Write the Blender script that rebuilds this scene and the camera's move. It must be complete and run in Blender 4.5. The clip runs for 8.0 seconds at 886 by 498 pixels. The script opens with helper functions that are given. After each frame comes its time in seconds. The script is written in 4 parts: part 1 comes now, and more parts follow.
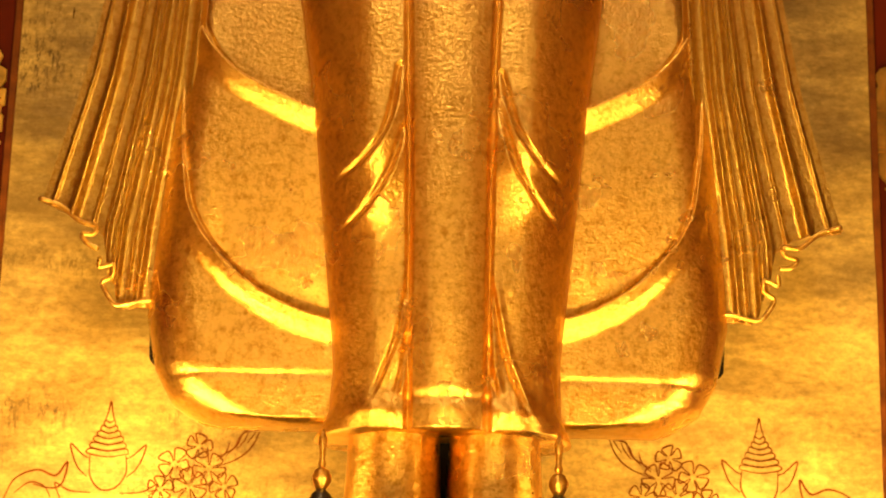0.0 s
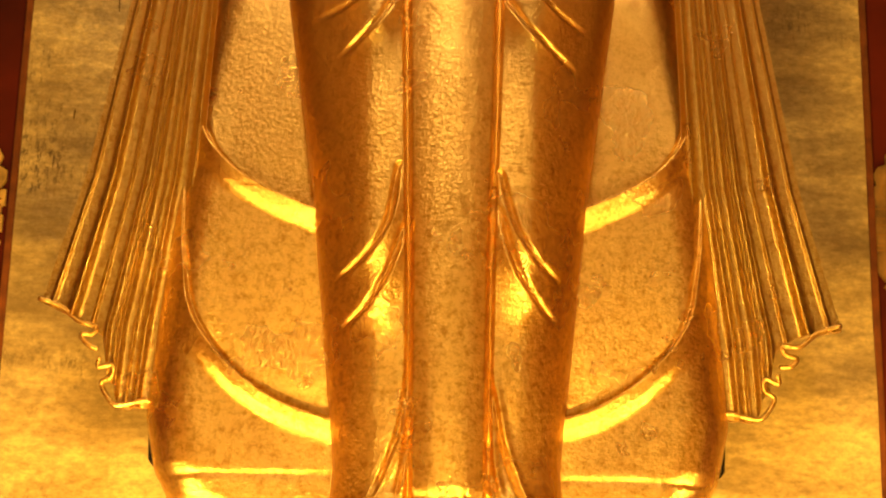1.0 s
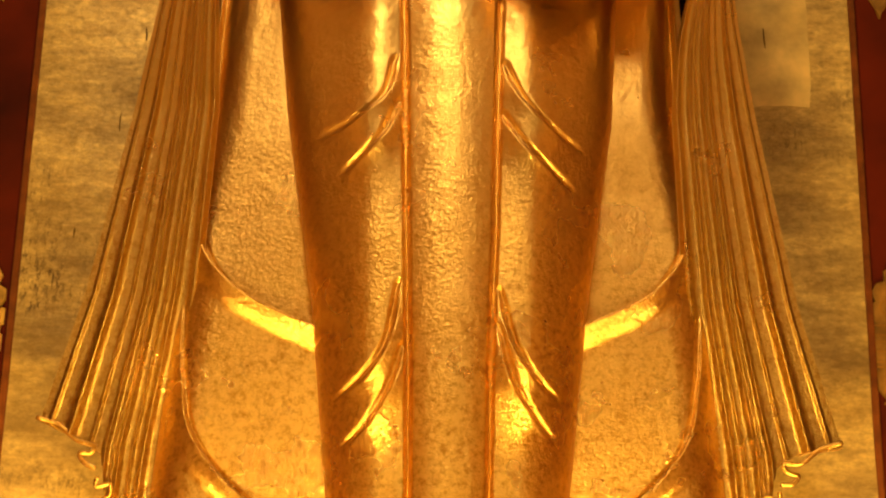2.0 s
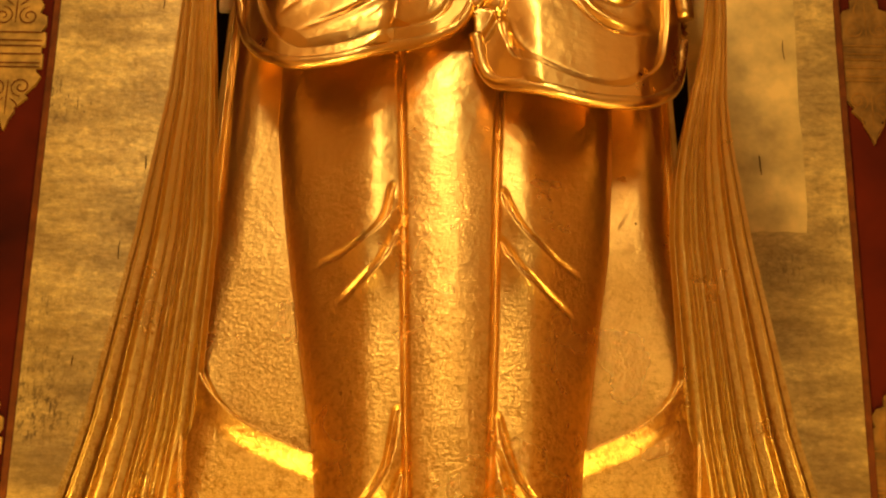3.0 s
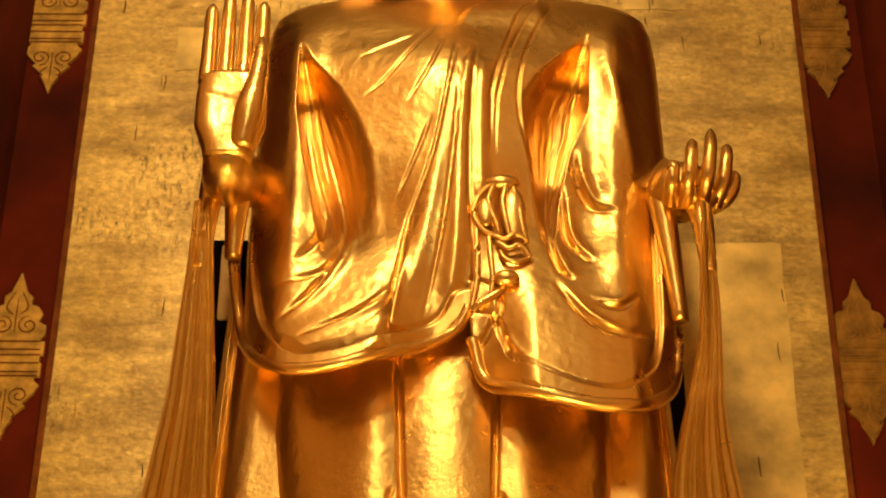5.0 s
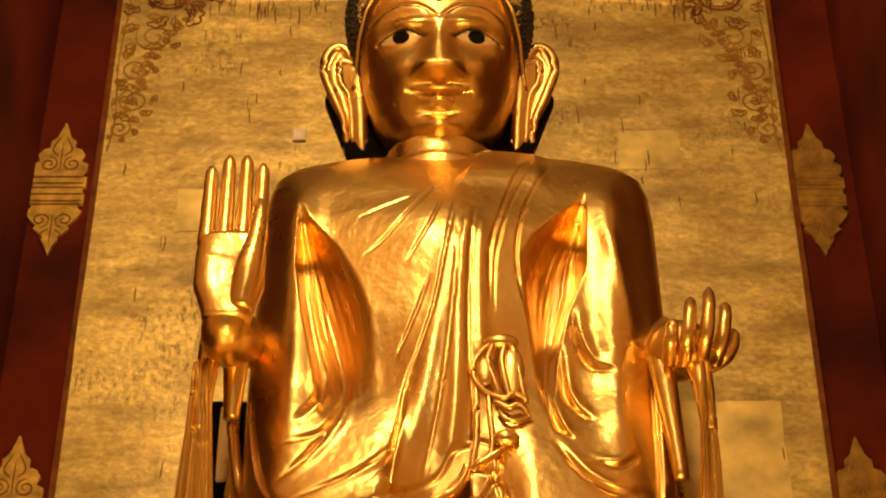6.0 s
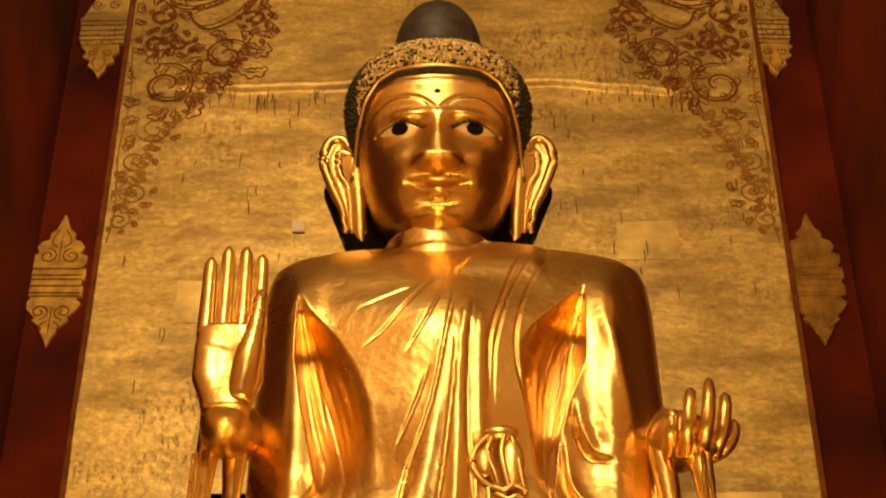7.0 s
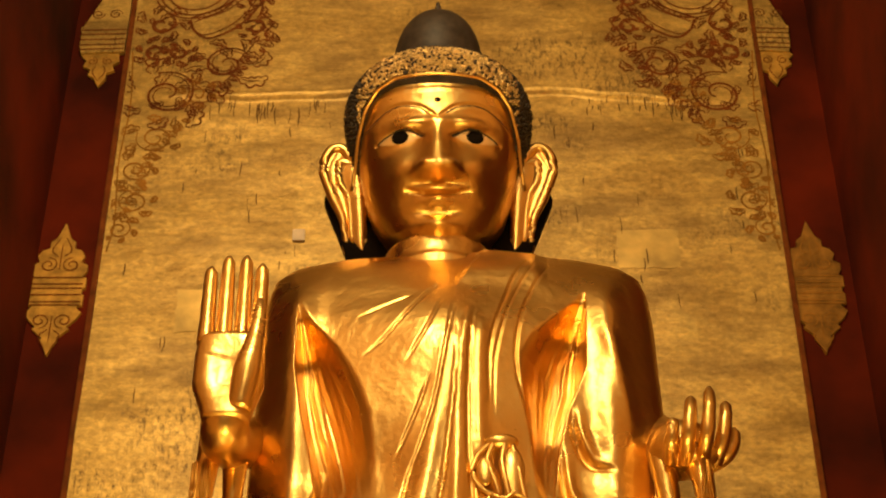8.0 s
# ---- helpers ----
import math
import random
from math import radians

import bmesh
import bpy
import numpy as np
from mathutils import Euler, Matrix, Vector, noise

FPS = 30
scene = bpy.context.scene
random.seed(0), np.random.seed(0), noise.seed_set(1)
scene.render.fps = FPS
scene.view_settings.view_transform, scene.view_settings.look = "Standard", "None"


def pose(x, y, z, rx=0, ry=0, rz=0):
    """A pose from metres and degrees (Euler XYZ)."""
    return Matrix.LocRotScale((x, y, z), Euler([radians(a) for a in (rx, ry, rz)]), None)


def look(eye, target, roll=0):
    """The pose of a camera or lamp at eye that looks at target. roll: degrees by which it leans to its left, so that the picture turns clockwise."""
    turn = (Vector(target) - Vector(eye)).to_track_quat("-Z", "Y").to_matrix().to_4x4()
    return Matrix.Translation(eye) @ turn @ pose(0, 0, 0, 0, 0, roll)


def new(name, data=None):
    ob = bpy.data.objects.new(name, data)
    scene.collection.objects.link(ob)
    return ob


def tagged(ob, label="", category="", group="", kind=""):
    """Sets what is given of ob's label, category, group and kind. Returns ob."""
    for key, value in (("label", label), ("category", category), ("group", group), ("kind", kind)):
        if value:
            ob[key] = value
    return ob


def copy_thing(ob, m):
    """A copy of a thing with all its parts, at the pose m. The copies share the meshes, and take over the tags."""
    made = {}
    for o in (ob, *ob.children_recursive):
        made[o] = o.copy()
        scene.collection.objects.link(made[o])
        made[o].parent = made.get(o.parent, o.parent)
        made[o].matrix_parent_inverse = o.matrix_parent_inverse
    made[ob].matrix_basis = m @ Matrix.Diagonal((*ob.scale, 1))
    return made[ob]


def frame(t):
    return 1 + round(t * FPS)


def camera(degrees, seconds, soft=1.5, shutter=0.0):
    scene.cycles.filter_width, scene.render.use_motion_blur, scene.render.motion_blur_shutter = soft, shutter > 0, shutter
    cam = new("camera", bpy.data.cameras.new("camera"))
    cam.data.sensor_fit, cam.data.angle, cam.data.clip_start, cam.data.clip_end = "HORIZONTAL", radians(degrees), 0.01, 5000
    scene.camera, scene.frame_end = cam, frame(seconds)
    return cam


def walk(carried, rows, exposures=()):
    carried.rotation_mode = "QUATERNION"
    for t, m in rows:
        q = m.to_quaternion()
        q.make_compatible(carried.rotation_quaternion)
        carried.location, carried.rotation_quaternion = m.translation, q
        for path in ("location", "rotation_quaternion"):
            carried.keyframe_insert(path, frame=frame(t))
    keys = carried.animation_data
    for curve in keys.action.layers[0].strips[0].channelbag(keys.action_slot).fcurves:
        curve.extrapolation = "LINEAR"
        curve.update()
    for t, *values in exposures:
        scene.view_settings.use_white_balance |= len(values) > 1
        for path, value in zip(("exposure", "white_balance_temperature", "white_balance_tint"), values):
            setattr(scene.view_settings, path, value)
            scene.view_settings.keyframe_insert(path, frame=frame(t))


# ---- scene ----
# The camera stands on a tripod in the hall and tilts up along the statue.
EYE = Vector((0.0, 0.0, 1.5))
cam = camera(24.57, 8.0, soft=2.2)
# seconds, degrees up, degrees to the right, degrees of lean
ROWS = [
    (0.0, 15.500, 0.105, 1.418),
    (0.5, 16.792, 0.080, 1.357),
    (1.0, 18.295, 0.051, 1.296),
    (1.5, 19.871, 0.018, 1.233),
    (2.8, 24.484, -0.004, 1.002),
    (3.0, 25.175, -0.012, 0.964),
    (3.5, 27.040, -0.032, 0.861),
    (4.0, 29.323, -0.043, 0.719),
    (4.2, 30.254, -0.046, 0.658),
    (5.3, 35.097, -0.037, 0.300),
    (5.5, 36.045, -0.033, 0.233),
    (6.0, 38.229, -0.025, 0.070),
    (6.5, 40.083, -0.014, -0.041),
    (7.0, 40.790, 0.009, -0.102),
    (7.5, 40.934, 0.011, -0.132),
    (8.0, 41.033, 0.001, -0.150),
]


def aim(up, right, lean):
    u, r = radians(up), radians(right)
    way = Vector((math.sin(r) * math.cos(u), math.cos(r) * math.cos(u), math.sin(u)))
    return look(EYE, EYE + way, lean)


walk(cam, [(t, aim(u, r, l)) for t, u, r, l in ROWS])

# ---- light ----
world = bpy.data.worlds.new("hall_gloom")
scene.world = world
world.use_nodes = True
world.node_tree.nodes["Background"].inputs[0].default_value = (1.0, 0.62, 0.3, 1)
world.node_tree.nodes["Background"].inputs[1].default_value = 0.02


def lamp(name, eye, target, watts, size, colour, size_y=None):
    data = bpy.data.lights.new(name, "AREA")
    data.energy, data.size, data.color = watts, size, colour
    if size_y:
        data.shape, data.size_y = "RECTANGLE", size_y
    ob = new(name, data)
    ob.matrix_world = look(eye, target)
    return ob


WARM, AMBER = (1.0, 0.715, 0.34), (1.0, 0.63, 0.16)
lamp("skylight", (-0.8, 3.2, 14.6), (0, 10.4, 8.0), 445, 1.2, WARM)
# Fill added to brighten the top of the wall; no window stands there.
lamp("upper_wall_fill", (-0.9, 1.6, 12.4), (0, 10.8, 13.4), 170, 1.3, WARM)
lamp("flood_lamp", (-1.95, 9.5, 2.7), (-1.95, 11.3, 3.6), 200, 0.3, AMBER)
lamp("flood_lamp", (2.05, 9.5, 2.7), (2.05, 11.3, 3.5), 155, 0.3, AMBER)
lamp("shrine_lamps", (0.0, 5.4, 1.0), (0, 10, 5.2), 620, 1.6, AMBER, 0.6)
# Added fill behind the camera, for the legs and face to reflect.
lamp("front_fill_light", (0.0, -4.9, 9.4), (0, 10, 6.2), 430, 1.5, WARM, 5.0)
scene.view_settings.exposure = -0.15


# ---- materials ----
def material(name):
    m = bpy.data.materials.new(name)
    m.use_nodes = True
    return m, m.node_tree, m.node_tree.nodes["Principled BSDF"]


def node(tree, kind, **values):
    n = tree.nodes.new(kind)
    for key, value in values.items():
        n.inputs[key].default_value = value
    return n


def mapped(tree, scale=(1, 1, 1)):
    c, m = tree.nodes.new("ShaderNodeTexCoord"), node(tree, "ShaderNodeMapping", Scale=scale)
    tree.links.new(c.outputs["Object"], m.inputs["Vector"])
    return m.outputs["Vector"]


def grain(tree, vector, scale, detail=4.0, rough=0.55):
    n = node(tree, "ShaderNodeTexNoise", Scale=scale, Detail=detail, Roughness=rough)
    tree.links.new(vector, n.inputs["Vector"])
    return n.outputs["Fac"]


def ramp(tree, fac, *stops):
    r = tree.nodes.new("ShaderNodeValToRGB")
    while len(r.color_ramp.elements) < len(stops):
        r.color_ramp.elements.new(0.5)
    for e, (at, colour) in zip(r.color_ramp.elements, stops):
        e.position, e.color = at, (*colour, 1)
    tree.links.new(fac, r.inputs["Fac"])
    return r.outputs["Color"]


def mix(tree, fac, a, b, kind="MIX"):
    n = tree.nodes.new("ShaderNodeMix")
    n.data_type, n.blend_type = "RGBA", kind
    for value, slot in ((fac, 0), (a, 6), (b, 7)):
        if isinstance(value, (int, float)):
            n.inputs[slot].default_value = value
        elif isinstance(value, tuple):
            n.inputs[slot].default_value = (*value, 1)
        else:
            tree.links.new(value, n.inputs[slot])
    return n.outputs[2]


def relief(tree, shader, height, strength, distance):
    b = node(tree, "ShaderNodeBump", Strength=strength, Distance=distance)
    tree.links.new(height, b.inputs["Height"])
    tree.links.new(b.outputs["Normal"], shader.inputs["Normal"])


def grey(v):
    return (v, v, v)


def node_colour(tree, vector, scale):
    n = node(tree, "ShaderNodeTexNoise", Scale=scale, Detail=3.0)
    tree.links.new(vector, n.inputs["Vector"])
    return n.outputs["Color"]


def height_mask(tree, low, high):
    """1 near the floor, 0 high up, with a ragged change between the two heights."""
    v = mapped(tree)
    parts = tree.nodes.new("ShaderNodeSeparateXYZ")
    tree.links.new(v, parts.inputs[0])
    wavy = tree.nodes.new("ShaderNodeMath")
    wavy.operation = "MULTIPLY_ADD"
    tree.links.new(grain(tree, v, 2.0, 5), wavy.inputs[0])
    wavy.inputs[1].default_value = 1.6
    tree.links.new(parts.outputs["Z"], wavy.inputs[2])
    span = tree.nodes.new("ShaderNodeMapRange")
    for slot, value in ((1, low + 0.8), (2, high + 0.8), (3, 1.0), (4, 0.0)):
        span.inputs[slot].default_value = value
    tree.links.new(wavy.outputs[0], span.inputs[0])
    return span.outputs[0]


def gold_leaf(name, base, worn, smooth_base, smooth_worn, rough):
    """Gilding: smooth and polished high up, crusted with crumbs of pressed leaf towards the feet."""
    m, tree, s = material(name)
    v = mapped(tree)
    crust = height_mask(tree, 4.7, 6.9)
    cloud, fine = grain(tree, v, 2.2, 5), grain(tree, v, 24.0, 7, 0.8)
    clouds = ramp(tree, cloud, (0.35, grey(0)), (0.75, grey(1)))
    # The low gold is more saturated too: amber lamp hue put into its colour.
    colour = mix(tree, crust, mix(tree, clouds, smooth_base, smooth_worn), mix(tree, clouds, base, worn))
    speck = mix(tree, crust, (0.96, 0.96, 0.96), ramp(tree, fine, (0.36, (0.62, 0.48, 0.3)), (0.53, grey(1.0))))
    cells = node(tree, "ShaderNodeTexVoronoi", Scale=21.0)
    cells.feature = "DISTANCE_TO_EDGE"
    bent = mix(tree, 0.14, v, node_colour(tree, v, 9.0))
    tree.links.new(bent, cells.inputs["Vector"])
    crack = ramp(tree, cells.outputs["Distance"], (0.0, grey(1)), (0.04, grey(0)))
    some = ramp(tree, grain(tree, v, 3.1, 4), (0.5, grey(0)), (0.66, grey(0.5)))
    some = mix(tree, 1.0, some, mix(tree, crust, grey(0.12), grey(1.0)), "MULTIPLY")
    colour = mix(tree, mix(tree, 1.0, crack, some, "MULTIPLY"), colour, (0.25, 0.12, 0.03))
    tree.links.new(mix(tree, 1.0, colour, speck, "MULTIPLY"), s.inputs["Base Color"])
    low = ramp(tree, cloud, (0.3, grey(rough - 0.04)), (0.7, grey(rough + 0.08)))
    high = ramp(tree, cloud, (0.3, grey(rough - 0.05)), (0.7, grey(rough + 0.06)))
    tree.links.new(mix(tree, crust, low, high), s.inputs["Roughness"])
    s.inputs["Metallic"].default_value = 1.0
    dents = mix(tree, 0.35, grain(tree, v, 5.0, 2), grain(tree, v, 17.0, 3))
    crumbs = mix(tree, 0.6, dents, grain(tree, v, 46.0, 3, 0.7))
    polished = mix(tree, 0.5, grey(0.5), dents)
    relief(tree, s, mix(tree, crust, polished, crumbs), 0.26, 0.09)
    return m


GOLD = gold_leaf("statue_gold", (0.9, 0.59, 0.15), (0.76, 0.47, 0.1), (0.84, 0.555, 0.18), (0.7, 0.435, 0.125), 0.29)

# The statue's gold in darker tones, for the hanging ends of the robe.
WING_GOLD = gold_leaf("wing_gold", (0.62, 0.42, 0.12), (0.45, 0.29, 0.07), (0.8, 0.56, 0.19), (0.64, 0.41, 0.12), 0.3)


def plain(name, colour, rough, metal=0.0, change=0.3, scale=6.0, shine=0.5):
    m, tree, s = material(name)
    v = mapped(tree)
    n = grain(tree, v, scale, 6)
    low, high = tuple(c * (1 - change) for c in colour), tuple(min(1, c * (1 + change)) for c in colour)
    tree.links.new(ramp(tree, n, (0.3, low), (0.7, high)), s.inputs["Base Color"])
    s.inputs["Roughness"].default_value, s.inputs["Metallic"].default_value = rough, metal
    s.inputs["Specular IOR Level"].default_value = shine
    relief(tree, s, grain(tree, v, scale * 8, 4), 0.2, 0.004)
    return m


HAIR_GOLD = plain("hair_gold", (0.62, 0.44, 0.18), 0.3, 0.9, 0.5, 30.0)
HAIR_DARK = plain("dark_lacquer_hair", (0.035, 0.025, 0.018), 0.55, 0.0, 0.5, 14.0, 0.3)
# Black of the pupils, and of slabs that stand in for shade.
BLACK = plain("pupil_and_shade_black", (0.006, 0.004, 0.003), 0.9, shine=0.05)
EYE_WHITE = plain("pale_gold_eye", (0.75, 0.5, 0.22), 0.3, 0.5, 0.05)
RED = plain("red_limewash", (0.065, 0.0058, 0.0004), 0.85, 0.0, 0.75, 0.9, 0.12)
# Tones of unseen hall surfaces, set by what the gold should reflect.
OCHRE = plain("reflected_ochre_plaster", (0.46, 0.275, 0.11), 0.8, 0.0, 0.3, 1.5)
LIMEWASH = plain("reflected_ceiling_limewash", (0.24, 0.17, 0.095), 0.8, 0.0, 0.25, 1.2)
RED_PAINT = plain("dark_red_paint", (0.13, 0.034, 0.005), 0.7, 0.0, 0.4, 8.0, 0.12)
FADED_PAINT = plain("faded_red_paint", (0.27, 0.12, 0.018), 0.7, 0.2, 0.4, 6.0, 0.12)
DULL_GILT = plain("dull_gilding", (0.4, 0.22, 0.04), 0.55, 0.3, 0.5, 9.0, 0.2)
DARKER_GILT = plain("darker_gilding", (0.22, 0.105, 0.018), 0.6, 0.2, 0.6, 7.0, 0.15)
PALE_TONE = plain("pale_patch_and_tag", (0.7, 0.55, 0.38), 0.6)
DARK_BRONZE = plain("dark_bronze", (0.06, 0.05, 0.045), 0.35, 0.7)
PAVING = plain("dull_stone", (0.2, 0.13, 0.08), 0.6)


def gilded_wall():
    m, tree, s = material("gilded_plaster")
    v = mapped(tree)
    cloud = grain(tree, v, 0.9, 6, 0.6)
    streak = grain(tree, mapped(tree, (0.45, 1.0, 1.2)), 3.0, 9, 0.7)
    brush = grain(tree, mapped(tree, (0.9, 1.0, 3.0)), 6.0, 6, 0.7)
    base = mix(tree, ramp(tree, streak, (0.34, grey(0)), (0.66, grey(1))), (0.37, 0.215, 0.044), (0.8, 0.535, 0.145))
    base = mix(tree, 0.3, base, ramp(tree, brush, (0.3, (0.26, 0.155, 0.03)), (0.65, (0.7, 0.48, 0.13))))
    # squares of leaf laid side by side
    cells = node(tree, "ShaderNodeTexVoronoi", Scale=2.3)
    cells.distance = "CHEBYCHEV"
    tree.links.new(v, cells.inputs["Vector"])
    base = mix(tree, 0.2, base, ramp(tree, cells.outputs["Color"], (0.2, (0.3, 0.17, 0.04)), (0.8, (0.8, 0.55, 0.18))))
    fine = ramp(tree, grain(tree, mapped(tree, (0.8, 1.0, 1.3)), 22.0, 8, 0.8), (0.34, grey(0.45)), (0.6, grey(1.25)))
    base = mix(tree, 0.75, base, fine, "MULTIPLY")
    worn = ramp(tree, grain(tree, mapped(tree, (0.45, 1.0, 1.5)), 1.7, 8, 0.72), (0.45, grey(0)), (0.62, grey(0.7)))
    base = mix(tree, worn, base, (0.2, 0.115, 0.03))
    # flaked and sooty patches, with fine upright spots and drips inside them
    where = ramp(tree, grain(tree, mapped(tree, (0.8, 1.0, 1.4)), 0.85, 6, 0.62), (0.51, grey(0)), (0.62, grey(1)))
    speckle = ramp(tree, grain(tree, mapped(tree, (1.7, 1.0, 0.8)), 19.0, 6, 0.75), (0.38, grey(0.9)), (0.5, grey(0)))
    drip = ramp(tree, grain(tree, mapped(tree, (11.0, 1.0, 1.2)), 4.0, 5, 0.7), (0.34, grey(1)), (0.41, grey(0)))
    dirt = mix(tree, 1.0, where, mix(tree, 1.0, drip, speckle, "LIGHTEN"), "MULTIPLY")
    tree.links.new(mix(tree, dirt, base, (0.11, 0.062, 0.018)), s.inputs["Base Color"])
    s.inputs["Metallic"].default_value = 0.5
    tree.links.new(ramp(tree, cloud, (0.3, grey(0.34)), (0.7, grey(0.58))), s.inputs["Roughness"])
    dent = mix(tree, 0.4, streak, grain(tree, v, 16.0, 6))
    relief(tree, s, mix(tree, 0.12, dent, brush), 0.4, 0.03)
    return m


GILT_WALL = gilded_wall()
FRESH_LEAF = plain("fresh_gold_leaf", (0.62, 0.42, 0.12), 0.45, 0.5, 0.35, 4.0)
STAIN = plain("soot_stain", (0.1, 0.05, 0.016), 0.8, 0.0, 0.4, 12.0, 0.1)


# ---- mesh helpers ----
def mesh_object(name, verts, faces, materials, indices=None, smooth=True, parent=None):
    me = bpy.data.meshes.new(name)
    me.from_pydata([tuple(v) for v in verts], [], [tuple(f) for f in faces])
    bm = bmesh.new()
    bm.from_mesh(me)
    bmesh.ops.recalc_face_normals(bm, faces=bm.faces)
    bm.to_mesh(me)
    bm.free()
    for m in materials:
        me.materials.append(m)
    if indices is not None:
        me.polygons.foreach_set("material_index", indices)
    me.polygons.foreach_set("use_smooth", [smooth] * len(me.polygons))
    ob = new(name, me)
    ob.parent = parent
    return ob


def block(name, lo, hi, mat, bevel=0.01, parent=None):
    bm = bmesh.new()
    bmesh.ops.create_cube(bm, size=1)
    size, mid = [b - a for a, b in zip(lo, hi)], [(a + b) / 2 for a, b in zip(lo, hi)]
    bmesh.ops.scale(bm, vec=size, verts=bm.verts)
    bmesh.ops.translate(bm, vec=mid, verts=bm.verts)
    if bevel:
        bmesh.ops.bevel(bm, geom=bm.edges[:], offset=bevel, segments=2, affect="EDGES")
    me = bpy.data.meshes.new(name)
    bm.to_mesh(me)
    bm.free()
    me.materials.append(mat)
    ob = new(name, me)
    ob.parent = parent
    return ob


class Clay:
    """Gathers lofted bodies into the one mesh of a cast piece."""

    def __init__(self):
        self.verts, self.faces, self.mats, self.count = [], [], [], 0

    def grid(self, p, closed=True, caps=True, mat=0):
        """p: rings x points x 3; mat: a slot or an array of slots, one a quad."""
        r, n = p.shape[:2]
        base = self.count
        self.verts.extend(p.reshape(-1, 3).tolist())
        self.count += r * n
        cols = n if closed else n - 1
        i, j = np.meshgrid(np.arange(r - 1), np.arange(cols), indexing="ij")
        a, b = base + i * n + j, base + i * n + (j + 1) % n
        quads = np.stack([a, b, b + n, a + n], -1).reshape(-1, 4)
        self.faces.extend(quads.tolist())
        slots = np.broadcast_to(np.asarray(mat), (r - 1, cols)).reshape(-1)
        self.mats.extend(int(s) for s in slots)
        if caps and closed:
            for ring in (0, r - 1):
                c = p[ring].mean(0)
                self.verts.append(c.tolist())
                k = self.count
                self.count += 1
                for q in range(n):
                    self.faces.append((base + ring * n + q, base + ring * n + (q + 1) % n, k))
                    self.mats.append(int(slots[0 if ring == 0 else -1]))

    def add(self, other, turn):
        """Joins another piece to this one, moved by turn."""
        m = np.array(turn)
        self.verts.extend((np.array(other.verts) @ m[:3, :3].T + m[:3, 3]).tolist())
        self.faces.extend(tuple(i + self.count for i in f) for f in other.faces)
        self.mats.extend(other.mats)
        self.count += other.count

    def tube(self, path, radii, seg=14, mat=0, flat=1.0):
        p = np.asarray(path, float)
        radii = np.broadcast_to(np.asarray(radii, float), (len(p),))
        rings, up = [], Vector((0, 0, 1))
        for k in range(len(p)):
            way = Vector(p[min(k + 1, len(p) - 1)] - p[max(k - 1, 0)]).normalized()
            side = way.cross(up)
            if side.length < 0.05:
                side = way.cross(Vector((0, 1, 0)))
            side.normalize()
            over = side.cross(way)
            rings.append([p[k] + radii[k] * (np.array(side) * math.cos(a) + np.array(over) * math.sin(a) * flat)
                          for a in np.linspace(0, 2 * math.pi, seg, endpoint=False)])
        self.grid(np.array(rings), True, True, mat)

    def ball(self, centre, size, mat=0, seg=8, rings=6):
        c, s = np.asarray(centre, float), np.broadcast_to(np.asarray(size, float), (3,))
        v = np.linspace(0.12, math.pi - 0.12, rings)[:, None]
        u = np.linspace(0, 2 * math.pi, seg, endpoint=False)[None, :]
        p = np.stack([np.sin(v) * np.cos(u), np.sin(v) * np.sin(u), np.cos(v) * np.ones_like(u)], -1)
        self.grid(c + p * s, True, True, mat)


def curve(points, n=24):
    """A smooth line through a few points."""
    p = np.asarray(points, float)
    p = np.vstack([2 * p[0] - p[1], p, 2 * p[-1] - p[-2]])
    t = np.linspace(0, len(p) - 3 - 1e-6, n)
    k, f = t.astype(int), (t % 1)[:, None]
    a, b, c, d = p[k], p[k + 1], p[k + 2], p[k + 3]
    return 0.5 * (2 * b + (c - a) * f + (2 * a - 5 * b + 4 * c - d) * f ** 2 + (3 * b - a - 3 * c + d) * f ** 3)


def off_line(x, z, points, n=20):
    """The signed distance of (x, z) from a smooth line, and how far along it (0 to 1)."""
    line = curve(points, n)
    best, sign, along = np.full(x.shape, 1e9), np.ones(x.shape), np.zeros(x.shape)
    for k in range(n - 1):
        a, b = line[k], line[k + 1]
        d = b - a
        t = np.clip(((x - a[0]) * d[0] + (z - a[1]) * d[1]) / (d @ d), 0, 1)
        ex, ez = x - a[0] - t * d[0], z - a[1] - t * d[1]
        e = np.hypot(ex, ez)
        near = e < best
        best = np.where(near, e, best)
        sign = np.where(near, np.sign(d[0] * ez - d[1] * ex), sign)
        along = np.where(near, (k + t) / (n - 1), along)
    return best * sign, along


def crease(x, z, points, depth, width, lip=0.6, fade=0.15):
    """A fold's groove, with a raised lip on one side, that fades at its ends."""
    d, t = off_line(x, z, points)
    ends = np.clip(t / fade, 0, 1) * np.clip((1 - t) / fade, 0, 1) if fade else 1.0
    return ends * depth * (lip * np.exp(-((d - width) / width) ** 2) - np.exp(-(d / (0.6 * width)) ** 2))


def smooth(a, b, v):
    t = np.clip((v - a) / (b - a), 0, 1)
    return t * t * (3 - 2 * t)


def bump(x, z, cx, cz, sx, sz):
    return np.exp(-((x - cx) / sx) ** 2 - ((z - cz) / sz) ** 2)


# ---- the hall ----
def structure(ob, label, category):
    return tagged(ob, label, category, kind="structure")


